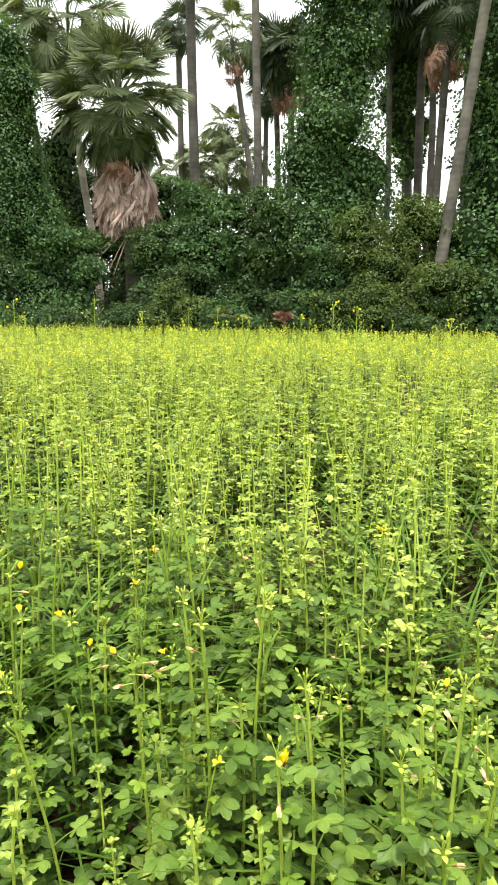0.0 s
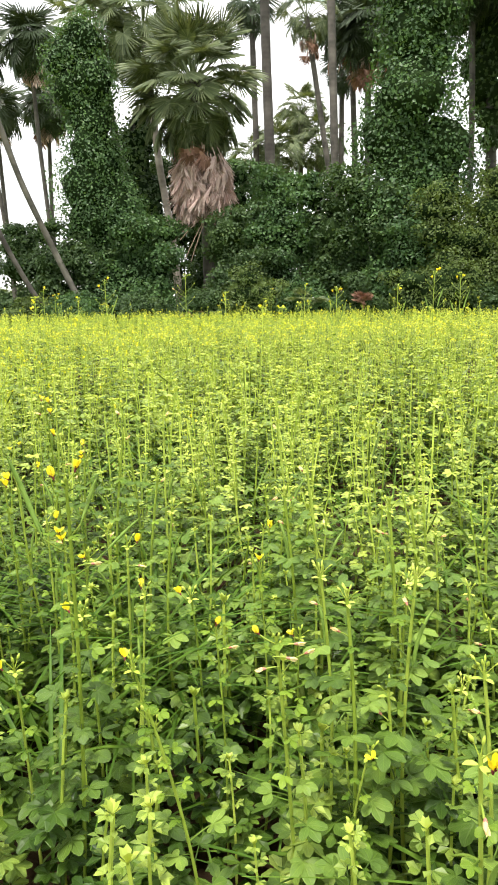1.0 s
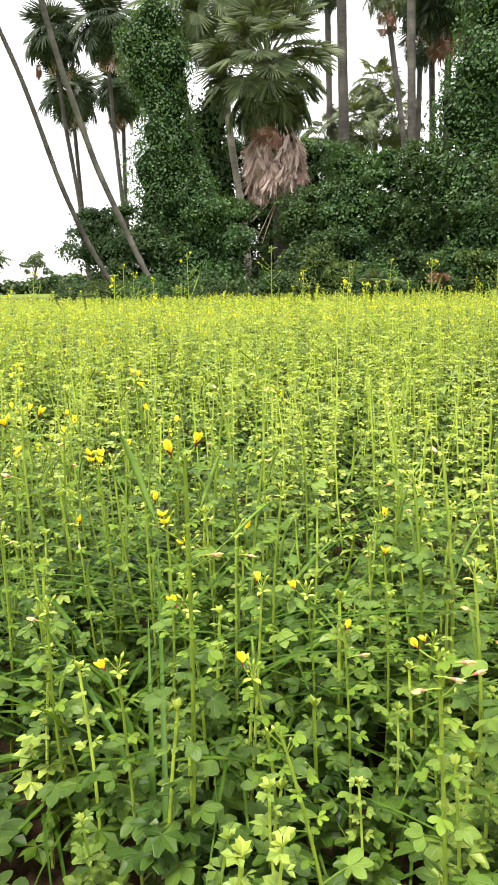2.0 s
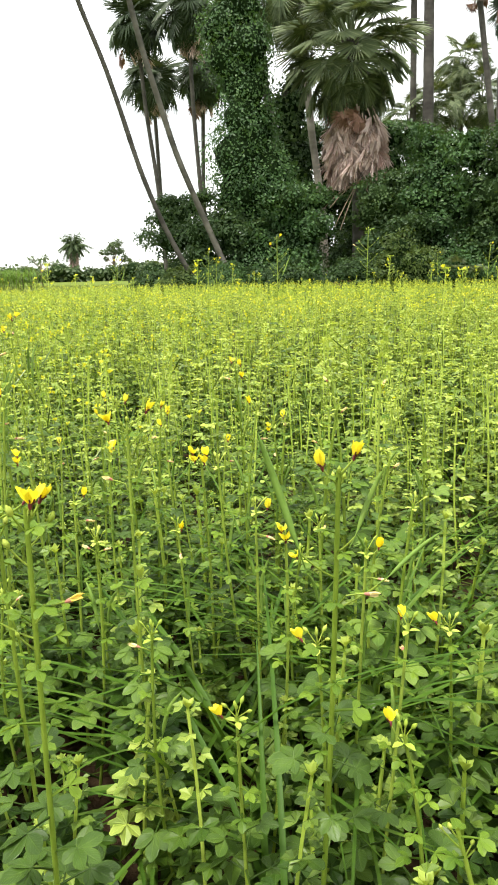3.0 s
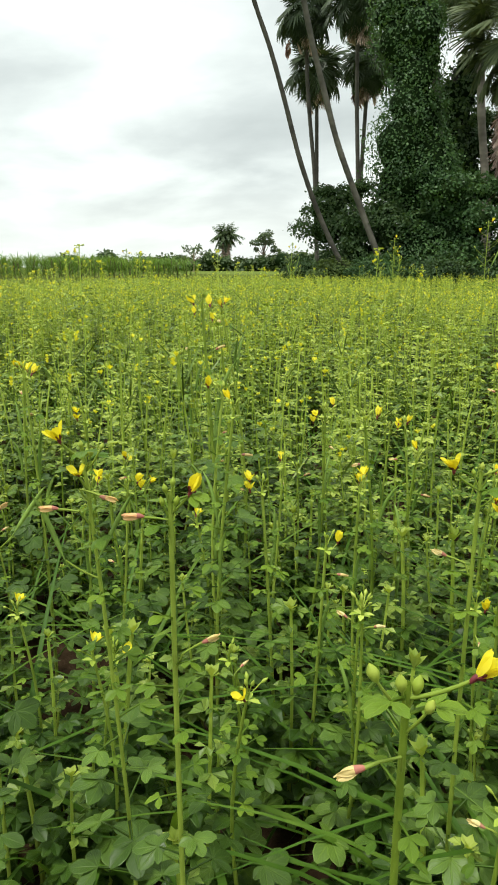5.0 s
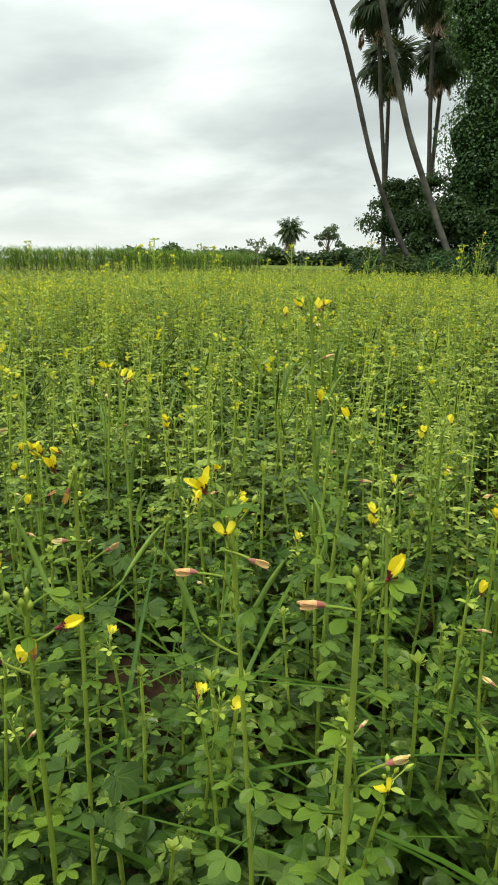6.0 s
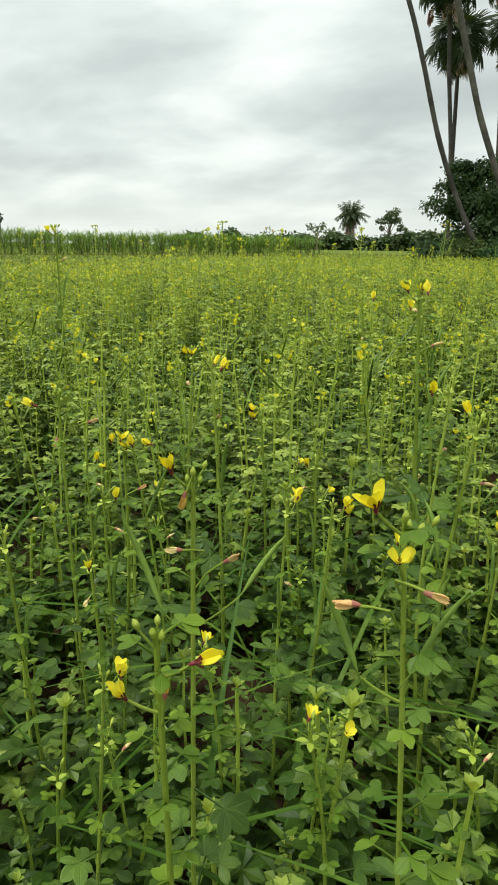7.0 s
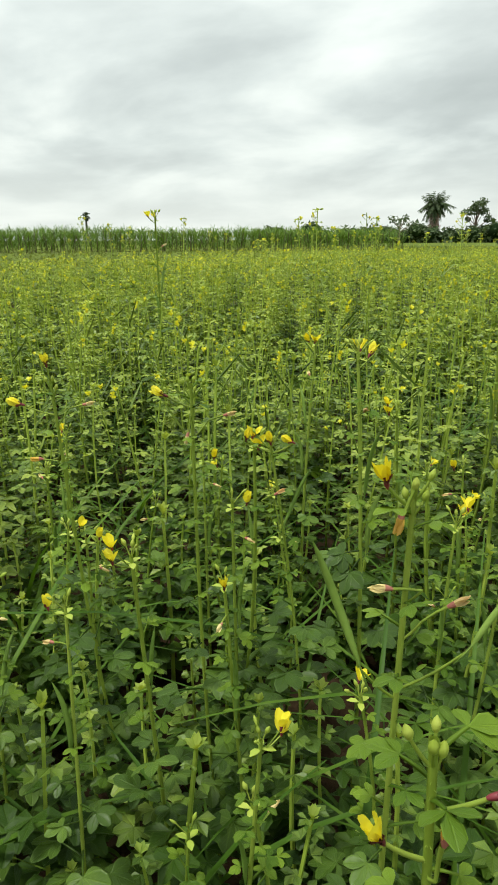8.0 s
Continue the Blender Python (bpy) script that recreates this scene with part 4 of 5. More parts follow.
LEAVES_SMALL = [quad_mesh("compound_leaf", leaflet_set(np.random.default_rng(220 + i), 3, 0.0122, 3), [M_LEAF_TOP]) for i in range(5)]


def flower_geo(r, open_angle, size=0.0128):
    """Four clawed, rounded petals that fan upwards towards +x, and a maroon throat."""
    petals, centre = Geo(), Geo()
    for i in range(4):
        length = size * r.uniform(0.92, 1.1)
        v, q = blade(length, length * r.uniform(0.54, 0.66), 9, r.uniform(-0.4, -0.05), r.uniform(0.25, 0.5), 0.62, 0.30)
        az = (i - 1.5) * 0.98 + r.normal(0, 0.15)
        m = turn(0, 0, az * 1.1) @ turn(0, -(1.42 - open_angle * (1 + 0.25 * abs(i - 1.5))), 0)
        petals.add(moved(v, m, (0, 0, 0.0012)), q)
    for i in range(5):
        az = r.uniform(-1.2, 1.2)
        tip = np.array([0.0032 * math.cos(az), 0.0032 * math.sin(az), r.uniform(0.004, 0.0062)])
        centre.add(*tube(np.linspace((0, 0, 0), tip, 3), [0.0003, 0.0003, 0.0007], 3))
    k = np.linspace(0, 1, 5)
    centre.add(*tube(np.stack([0 * k, 0 * k, -0.0018 + 0.0050 * k], -1), [0.0005, 0.0010, 0.0012, 0.0012, 0.0008], 6))
    return petals, centre


FLOWERS = []
for i in range(5):
    pg, cg = flower_geo(np.random.default_rng(240 + i), (0.24, 0.46, 0.32, 0.42, 0.08)[i])
    FLOWERS.append((quad_mesh("flower", pg, [M_PETAL]), quad_mesh("flower_centre", cg, [M_CENTRE])))


def bud_mesh(seed, count):
    """A head of ovoid green buds on short stalks, with two small bracts."""
    r = np.random.default_rng(seed)
    g = Geo()
    for i in range(count):
        az, el = i * 2.4, 1.35 - 1.0 * i / count
        d = np.array([math.cos(az) * math.cos(el), math.sin(az) * math.cos(el), math.sin(el)])
        out = 0.006 + 0.009 * i / count
        g.add(*tube(np.linspace((0, 0, -0.004), d * out, 3), 0.0006, 3))
        k = np.linspace(0, 1, 5)
        g.add(*tube(d * out + d * 0.0072 * k[:, None], np.array([0.0007, 0.0017, 0.0020, 0.0014, 0.0003]) * r.uniform(0.6, 1.1), 6))
    for a in (0.4, 2.6, 4.4):
        v, q = blade(0.011, 0.006, 3, 0.3, 0.3)
        g.add(moved(v, turn(0, -0.3, a), (0, 0, -0.008)), q)
    return quad_mesh("flower_head", g, [M_BUD])


BUDS = [bud_mesh(250 + i, 3 + i) for i in range(4)]


def pod_mesh(seed):
    """A long, slightly bowed ribbed pod on a stalk, along +x."""
    r = np.random.default_rng(seed)
    s = np.linspace(0, 1, 10)
    length = r.uniform(0.058, 0.085)
    line = np.stack([0.018 + length * s, 0 * s, r.uniform(0.006, 0.016) * np.sin(s * 2.2)], -1)
    g = Geo()
    g.add(*tube(line, 0.0027 * np.array([0.3, 0.75, 0.95, 1.0, 1.0, 0.97, 0.9, 0.8, 0.55, 0.12]), 6))
    g.add(*tube(np.array([(0, 0, 0), (0.01, 0, -0.001), (0.018, 0, 0)]), 0.0007, 3))
    return quad_mesh("seed_pod", g, [M_POD])


PODS = [pod_mesh(260 + i) for i in range(4)]


def wither_mesh(seed):
    """A faded flower, its petals rolled into a spindle that is dark at the foot, along +x."""
    r = np.random.default_rng(seed)
    g = Geo()
    g.add(*tube(np.array([(0, 0, 0), (0.008, 0, 0.002), (0.014, 0, 0.002)]), [0.0007, 0.0008, 0.0010], 4), 1)
    k = np.linspace(0, 1, 9)
    line = np.stack([0.0135 + 0.0115 * k, 0.0006 * np.sin(3 * k + seed), 0.002 + 0.0008 * np.sin(2 * k)], -1)
    radii = 0.0016 * np.array([0.45, 0.75, 0.95, 1.05, 1.1, 1.05, 0.9, 0.62, 0.2])
    g.add(*tube(line[:4], radii[:4], 7), 2)
    g.add(*tube(line[3:], radii[3:], 7), 0)
    for i in range(4):
        v, q = blade(0.0105 * r.uniform(0.85, 1.1), 0.0026, 5, r.uniform(-0.12, 0.05), 0.8, 0.6, 0.25)
        g.add(moved(v, turn(i * 1.6 + r.normal(0, 0.3), r.normal(0, 0.07), r.normal(0, 0.10)), (0.0155, 0, 0.002)), q, 0)
    return quad_mesh("withered_flower", g, [M_WITHER, M_STEM, M_PINK])


WITHERED = [wither_mesh(270 + i) for i in range(3)]
FADED = {"cream": WITHERED[0]}
for word, mat in (("orange", M_ORANGE), ("pink", M_PINK_TIP)):
    FADED[word] = WITHERED[1].copy()
    FADED[word].materials[0] = mat


def ovoid_bud():
    """One plump green bud with a ridged tip, along +z from its foot."""
    g = Geo()
    k = np.linspace(0, 1, 8)
    g.add(*tube(np.stack([0 * k, 0 * k, 0.0080 * k], -1), np.array([0.0008, 0.0016, 0.0020, 0.0022, 0.0021, 0.0017, 0.0010, 0.0003]), 8))
    return quad_mesh("bud", g, [M_BUD])


OVOID_BUD = ovoid_bud()


def stem_line(r, height, lean=0.06):
    s = np.linspace(0, 1, 12)
    a, b = r.normal(0, lean, 2)
    bow = r.normal(0, 0.03, 2)
    return np.stack([height * (a * s + bow[0] * np.sin(3 * s)), height * (b * s + bow[1] * np.sin(2.5 * s + 0.5)), height * s], -1)


FIELD_LABEL = "green field plant with yellow four-petalled flowers"


def flower_plant(height, seed, flowers=2, pods=2, withered=1, label=FIELD_LABEL, branch=False, stout=1.0, lush=1.0, young=False):
    """One plant of the crop, its foot at the origin."""
    r = np.random.default_rng(seed)
    t = thing("flowering_plant", label, "flowering plant", "plants of the flowering field")
    line = stem_line(r, height, 0.06 if stout == 1.0 else 0.025)
    g = Geo()
    g.add(*tube(line, np.linspace(0.0028, 0.0017, 12) * (0.7 + 0.5 * height) * stout, 6))

    def spot(u):
        return np.array([np.interp(u, np.linspace(0, 1, 12), line[:, c]) for c in range(3)])

    part("stem", quad_mesh("stem", g, [M_STEM]), t)
    count = int(11 + 38 * height)
    for i in range(count):
        u = 0.08 + 0.89 * (i / count) ** 0.8 + r.normal(0, 0.01)
        big = u < 0.62 * lush
        mesh = (LEAVES_SMALL if not big else LEAVES_YOUNG if young else LEAVES_BIG)[r.integers(6 if big else 5)]
        k = lush * (1.42 - 1.0 * u) * r.uniform(0.75, 1.25) if big else (1.7 - 1.1 * u) * r.uniform(0.8, 1.2)
        m = pose(*spot(u)) @ Euler((r.normal(0, 0.15), r.normal(0.05, 0.2), i * 2.39996 + r.normal(0, 0.3))).to_matrix().to_4x4() @ Matrix.Scale(k, 4)
        part("leaf", mesh, t, "", m)
    heads = [(line[-1], 1.0)]
    if branch:
        foot = spot(0.72)
        a = r.uniform(0, 6.28)
        tip = foot + np.array([0.05 * math.cos(a), 0.05 * math.sin(a), height * 0.24])
        g = Geo()
        mid = (foot + tip) / 2 + [0.018 * math.cos(a), 0.018 * math.sin(a), -0.01]
        g.add(*tube(np.array([foot, mid, tip]), [0.0018, 0.0016, 0.0012], 6))
        part("side_stem", quad_mesh("side_stem", g, [M_STEM]), t)
        heads.append((tip, 0.9))
    for h, (top, k) in enumerate(heads):
        part("flower_head", BUDS[(seed + h) % 4], t, "pale green flower buds", pose(*top) @ Matrix.Rotation(r.uniform(0, 6), 4, "Z") @ Matrix.Scale(k, 4))
        for i in range(flowers if h == 0 else max(1, flowers - 1)):
            a = r.uniform(0, 6.28) if i else r.uniform(-2.5, -0.7)
            out = r.uniform(0.010, 0.018)
            at = top + np.array([out * math.cos(a), out * math.sin(a), r.uniform(-0.006, 0.008)])
            g = Geo()
            g.add(*tube(np.array([top - [0, 0, 0.012], (top + at) / 2 - [0, 0, 0.007], at]), 0.0007, 3))
            m = pose(*at) @ Euler((r.normal(0, 0.3), r.normal(0, 0.3), a)).to_matrix().to_4x4()
            petals, centre = FLOWERS[r.integers(4)]
            f = part("flower", petals, t, "bright yellow four-petalled flower", m)
            part("flower_centre", centre, f, "maroon flower centre")
            part("flower_stalk", quad_mesh("flower_stalk", g, [M_STEM]), t)
    for i in range(pods):
        a, u = r.uniform(0, 6.28), r.uniform(0.5, 0.8)
        m = pose(*spot(u)) @ Euler((0, -radians(r.uniform(54, 76)), a)).to_matrix().to_4x4() @ Matrix.Scale(r.uniform(0.8, 1.1), 4)
        part("seed_pod", PODS[r.integers(4)], t, "long slender green seed pod", m)
    for i in range(withered):
        a, u = r.uniform(0, 6.28), r.uniform(0.85, 0.97)
        m = pose(*spot(u)) @ Euler((0, -radians(r.uniform(-15, 40)), a)).to_matrix().to_4x4()
        part("withered_flower", WITHERED[r.integers(3)], t, "faded pinkish-yellow rolled flower", m)
    return t, line[-1]


SHORT = "low leafy field plant with small green buds"
TALL = "tall field plant with yellow flowers and green pods"
KINDS = [flower_plant(h, 300 + i, f, p, w, lab, i in (8, 9)) for i, (h, f, p, w, lab) in enumerate([
    (0.24, 0, 0, 0, SHORT), (0.30, 0, 0, 1, SHORT), (0.34, 1, 0, 0, FIELD_LABEL), (0.38, 0, 1, 1, SHORT), (0.42, 1, 1, 1, FIELD_LABEL), (0.45, 2, 1, 0, FIELD_LABEL),
    (0.48, 1, 2, 1, FIELD_LABEL), (0.52, 2, 2, 1, FIELD_LABEL), (0.56, 2, 2, 1, TALL), (0.62, 3, 3, 2, TALL)])]
KINDS += [flower_plant(0.60, 330 + i, f, p, w, "stout field plant with yellow flowers and thick pods", False, 1.06) for i, (f, p, w) in enumerate([(2, 3, 1), (1, 2, 3), (3, 2, 1)])]
KINDS += [flower_plant(h, 340 + i, 0, int(h > 0.4), int(h > 0.28), "leafy young field plant topped with pale green buds", False, 1.2, 1.3, True) for i, h in enumerate((0.24, 0.30, 0.38, 0.45, 0.50))]
HEIGHTS = [0.24, 0.30, 0.34, 0.38, 0.42, 0.45, 0.48, 0.52, 0.56, 0.62]

# plants that stand out: foot or head where they grow, (x, y, height of the head, kind)
HEROES = [(0.03, 0.52, 0.455, 4), (0.225, 0.73, 0.39, 6), (0.28, 1.31, 0.40, 7), (-0.113, 0.98, 0.30, 2), (-0.63, 1.07, 0.40, 4), (-1.084, 0.789, 0.383, 5),
          (-1.21, 1.53, 0.64, 8), (-1.01, 1.22, 0.545, 6), (-1.26, 1.10, 0.57, 7), (-1.42, 1.71, 0.60, 6), (-0.95, 1.15, 0.54, 6),
          (-0.03, 0.74, 0.29, 2), (-0.19, 1.26, 0.36, 5),
          (-2.39, 1.67, 0.74, 7), (-0.66, 1.65, 0.40, 5), (-1.32, 1.01, 0.48, 5), (-1.10, 1.305, 0.658, 7)]

placed = []


def set_plant(k, x, y, height, spin, by_head=False, first=set()):
    ob, top = KINDS[k]
    s = height / top[2]
    m = pose(0, 0, 0, 0, 0, math.degrees(spin)) @ Matrix.Scale(s, 4)
    if by_head:
        off = m @ Vector(top)
        x, y = x - off.x, y - off.y
    place = Matrix.Translation((x, y, 0)) @ m
    if k in first:
        copy_thing(ob, place @ Matrix.Scale(1 / ob.scale[0], 4))
    else:
        first.add(k)
        ob.matrix_basis = place
    placed.append((x, y))


for i, (x, y, h, k) in enumerate(HEROES):
    set_plant(k, x, y, h, i * 1.7, True)


def show_plant(label, head, sway, radius, yaw, seed, blooms=(), buds=(), faded=(), pods=(), leaves=28, young=False):
    """A plant with its head set out piece by piece to fit the camera's view. Offsets are millimetres from the head:
    across, up, and towards the camera (`out`); `yaw` turns across to the camera's right. sway: the foot's offset across
    and out."""
    r = np.random.default_rng(seed)
    across = np.array([math.cos(radians(yaw)), math.sin(radians(yaw)), 0])
    out = np.array([math.sin(radians(yaw)), -math.cos(radians(yaw)), 0])
    head = np.array(head, float)
    foot = head + (sway[0] * across + sway[1] * out) * 0.001
    foot[2] = 0.0
    t = thing("flowering_plant", label, "flowering plant", "plants of the flowering field", foot)
    top = head - foot
    s = np.linspace(0, 1, 16)[:, None]
    bow = r.normal(0, 0.006, 3) * [1, 1, 0]
    line = top * [1, 1, 0] * s**1.6 + top * [0, 0, 1] * s + bow * np.sin(math.pi * s)
    g = Geo()
    g.add(*tube(line, np.linspace(radius * 1.15, radius * 0.8, 16), 8))
    for _ in range(420):
        u, a = r.uniform(0.45, 1.0), r.uniform(0, 6.283)
        p = np.array([np.interp(u, s[:, 0], line[:, c]) for c in range(3)])
        d = np.array([math.cos(a), math.sin(a), r.uniform(-0.3, 0.3)])
        w = np.array([-math.sin(a), math.cos(a), 0]) * 0.00011
        p = p + d * radius * 0.75
        tip = p + d * r.uniform(0.0008, 0.0017)
        g.add([p - w, p + w, tip + w * 0.3, tip - w * 0.3], [(0, 1, 2, 3)])
    part("stem", quad_mesh("stem", g, [M_STEM]), t)

    def on_stem(z):
        return np.array([np.interp(z, line[:, 2], line[:, c]) for c in range(3)])

    def place(mm):
        return top + (mm[0] * across + mm[2] * out) * 0.001 + np.array([0, 0, mm[1] * 0.001])

    def stalk(a, b, thick, name):
        g = Geo()
        mid = (a + b) / 2 + np.array([0, 0, -0.10 * np.linalg.norm(b - a)])
        k = np.linspace(0, 1, 6)[:, None]
        g.add(*tube((1 - k) ** 2 * a + 2 * k * (1 - k) * mid + k * k * b, [thick, thick, thick, thick, thick * 0.9, thick * 0.8], 5))
        part(name, quad_mesh(name, g, [M_STEM]), t)

    def set_along(axis, at, size=1.0, up=False):
        """A frame whose x (or z) runs along axis, and which faces the camera."""
        a = Vector(axis).normalized()
        face = Vector(out) - a * a.dot(Vector(out))
        face = (face if face.length > 0.05 else Vector((0, 0, 1)) - a * a.z).normalized()
        m = Matrix((face, a.cross(face), a)).transposed() if up else Matrix((a, face.cross(a).normalized() * -1, a.cross(face.cross(a) * -1))).transposed()
        return Matrix.Translation(at) @ m.to_4x4() @ Matrix.Scale(size, 4)

    for x, z, o, kind, tilt, lean, size in blooms:
        at = place((x, z, o))
        axis = across * math.sin(radians(tilt)) + np.array([0, 0, 1]) * math.cos(radians(tilt)) + out * math.sin(radians(lean))
        axis /= np.linalg.norm(axis)
        foot_at = at - axis * 0.006 * size
        stalk(on_stem(min(top[2], foot_at[2] - 0.010)), foot_at + axis * 0.003, 0.0009, "flower_stalk")
        petals, centre = FLOWERS[kind]
        f = part("flower", petals, t, "bright yellow four-petalled flower", set_along(axis, foot_at + axis * 0.003, size, True))
        part("flower_centre", centre, f, "maroon flower centre")
    for x, z, o, size in buds:
        at = place((x, z, o))
        root = on_stem(min(top[2], at[2] - 0.010 - 0.7 * math.hypot(x, o) * 0.001))
        axis = (at - root) / (np.linalg.norm(at - root) + 1e-9) + np.array([0, 0, 0.5])
        axis /= np.linalg.norm(axis)
        stalk(root, at - axis * 0.004, 0.0007, "bud_stalk")
        part("bud", OVOID_BUD, t, "plump pale green bud", set_along(axis, at - axis * 0.0045, 0.76 * size, True))
    for x, z, o, word, tilt in faded:
        at = place((x, z, o))
        axis = across * math.sin(radians(tilt)) + np.array([0, 0, 1]) * math.cos(radians(tilt)) + out * 0.15
        axis /= np.linalg.norm(axis)
        start = at - axis * 0.020
        stalk(on_stem(start[2] - 0.004 - 0.4 * abs(x) * 0.001), start, 0.0007, "flower_stalk")
        part("withered_flower", FADED[word], t, word + " faded rolled flower", set_along(axis, start, 1.0))
    for n, (x0, z0, x1, z1) in enumerate(pods):
        a, b = place((x0, z0, 2)), place((x1, z1, 6))
        stalk(on_stem(a[2] - 0.008 - 0.0006 * abs(x0)), a, 0.0008, "pod_stalk")
        part("seed_pod", PODS[n % 4], t, "long slender green seed pod", set_along(b - a, a - (b - a) * 0.2, 1.15 * np.linalg.norm(b - a) / 0.072))
    for i in range(leaves):
        u = 0.16 + 0.78 * (i / leaves) ** 0.85
        p = on_stem(u * top[2])
        big = u < 0.62
        k = (1.42 - 1.0 * u) * r.uniform(0.75, 1.2) if big else (1.5 - 0.8 * u) * r.uniform(0.8, 1.2)
        m = pose(*p) @ Euler((r.normal(0, 0.15), r.normal(0.05, 0.2), i * 2.39996 + r.normal(0, 0.3))).to_matrix().to_4x4() @ Matrix.Scale(k, 4)
        part("leaf", (LEAVES_SMALL if not big else LEAVES_YOUNG if young else LEAVES_BIG)[r.integers(6 if big else 5)], t, "", m)
    for i in range(3):
        m = pose(*on_stem(top[2] - 0.006 - 0.008 * i)) @ Euler((0, -0.1, i * 2.2 + seed)).to_matrix().to_4x4() @ Matrix.Scale(0.9, 4)
        part("leaf", LEAVES_SMALL[i], t, "", m)
    placed.append((foot[0], foot[1]))


BLOOMING = "tall field plant with open yellow flowers and plump buds"
PODDED = "tall field plant with yellow flowers and long green pods"
show_plant(BLOOMING, (-0.5155, 0.613, 0.592), (-14, -25), 0.0021, 27, 701, [(4, 6, 6, 1, 6, 10, 1.12), (9, 5, -2, 2, 24, 0, 0.95)],
           [(-9, 1, 4, 1.35), (15, -5, 2, 1.3), (-13, -19, 4, 1.2), (2, -2, 0, 1.2), (-12, -76, 8, 0.8)], [(24, -57, 10, "orange", 70), (-36, -54, 6, "orange", -38)])
show_plant(BLOOMING, (-0.581, 0.664, 0.567), (18, -20), 0.0019, 27, 702, [(23, 8, 6, 2, 40, 5, 1.0)],
           [(-13, 6, 3, 1.35), (-3, 3, 4, 1.3), (4, 0, 0, 1.3), (8, -5, 5, 1.1)], [(-19, -36, 6, "cream", -112)])
show_plant(PODDED, (-0.834, 0.768, 0.597), (24, -15), 0.0016, 37, 703, [(-14, 6, 4, 1, -22, 12, 1.0), (-2, -17, 8, 3, 0, 62, 0.9)],
           [(0, 3, 3, 0.95), (14, 1, 2, 0.9), (7, -2, 5, 1.0), (3, -4, -3, 1.0)], [(16, -36, 6, "pink", 110), (-23, -42, 6, "pink", -82)], [(7, -80, 24, -48), (-15, -80, -31, -40)])
show_plant("stout field plant with a head of green buds", (-0.746, 0.746, 0.586), (8, -10), 0.0019, 36, 704, [(12, 2, 4, 4, 24, 8, 0.95)],
           [(-3, 5, 3, 1.0), (2, 8, 0, 0.95), (4, -2, 5, 1.05), (-5, -3, 2, 1.0)], [(-21, -13, 5, "pink", -82), (22, -92, 6, "cream", 60)], (), 26)
show_plant(BLOOMING, (-0.918, 0.697, 0.540), (8, -18), 0.0019, 43, 705, [(20, -14, 5, 4, 66, 6, 1.05), (-15, -31, 6, 0, -28, 10, 0.9)],
           [(-9, 6, 3, 1.0), (-1, 2, 4, 1.0), (3, -2, 0, 1.05), (1, 5, -3, 0.9)], [(4, -27, 9, "orange", 4)], (), 22)
show_plant(PODDED, (-0.995, 0.800, 0.572), (-4, -14), 0.0019, 44, 706, [(-14, 4, 4, 2, -16, 10, 1.05)],
           [(0, 3, 3, 1.1), (8, 7, 1, 1.0), (5, -2, 4, 1.0), (-4, -3, -2, 1.0)], [(-6, -17, 6, "orange", -160), (-13, -52, 5, "cream", -88), (24, -58, 5, "cream", 55)], [(-20, -98, -38, -50), (30, -86, 56, -50)])
show_plant(BLOOMING, (-0.607, 0.909, 0.577), (10, -20), 0.0018, 22, 707, [(-19, 3, 4, 3, -12, 12, 1.05), (22, 13, 3, 0, 26, 4, 1.05)],
           [(0, 6, 2, 1.0), (-6, 2, 3, 0.9), (6, 1, 0, 1.0), (20, -2, 4, 0.7)], [(-24, -60, 4, "cream", -70)])
show_plant(BLOOMING, (-1.285, 0.901, 0.562), (16, -10), 0.0018, 46, 712, [(-24, -9, 4, 0, -64, 6, 1.05)],
           [(-3, 5, 2, 1.05), (3, 6, 3, 1.0), (-9, 3, 0, 0.8), (12, 4, 3, 0.95), (4, -2, 5, 0.9)], [(33, -26, 5, "cream", 70), (-4, -48, 7, "cream", -170)], (), 24)
show_plant(BLOOMING, (-1.405, 0.832, 0.556), (48, -10), 0.0019, 47, 713, [(-29, -20, 4, 4, -70, 6, 1.05), (-2, 17, 3, 2, -10, 6, 0.95)],
           [(-4, 4, 2, 1.0), (3, 5, 3, 1.0), (-10, 2, 0, 0.9), (6, -3, 3, 1.0)], [(34, -20, 5, "cream", 74), (-18, -74, 6, "orange", -84)], (), 24)
show_plant("slender field plant with small yellow flowers", (-1.262, 0.975, 0.498), (36, -8), 0.0015, 46, 714, [(0, 2, 4, 4, -12, 8, 0.9), (-22, 5, 2, 4, 10, 6, 0.8), (20, 2, 3, 4, -60, 6, 0.9)],
           [(-16, 14, 2, 0.8), (4, 8, 3, 0.8), (9, 12, 0, 0.7)], [(9, -48, 5, "pink", 62)], [(12, -86, 30, -44)], 26)
BUDDING = "leafy field plant with cream faded flowers and buds"
show_plant(BUDDING, (-0.128, 0.715, 0.435), (26, -12), 0.0022, 6, 715, [(-18, 6, 3, 4, -30, 6, 0.8)],
           [(-3, 5, 2, 0.9), (3, 6, 3, 0.9), (8, 2, 0, 0.8), (4, -2, 5, 0.9)], [(24, -6, 5, "cream", 82), (16, -22, 6, "cream", 96), (34, -16, 3, "cream", 60), (-16, -34, 7, "cream", -100)], (), 26, True)
show_plant("leafy field plant with a nodding head of buds", (-0.259, 0.693, 0.360), (52, -6), 0.0020, 6, 716, (),
           [(-6, 5, 2, 1.0), (10, -4, 3, 0.9), (16, -2, 2, 0.9), (-12, 2, 0, 0.8)], (), (), 18, True)
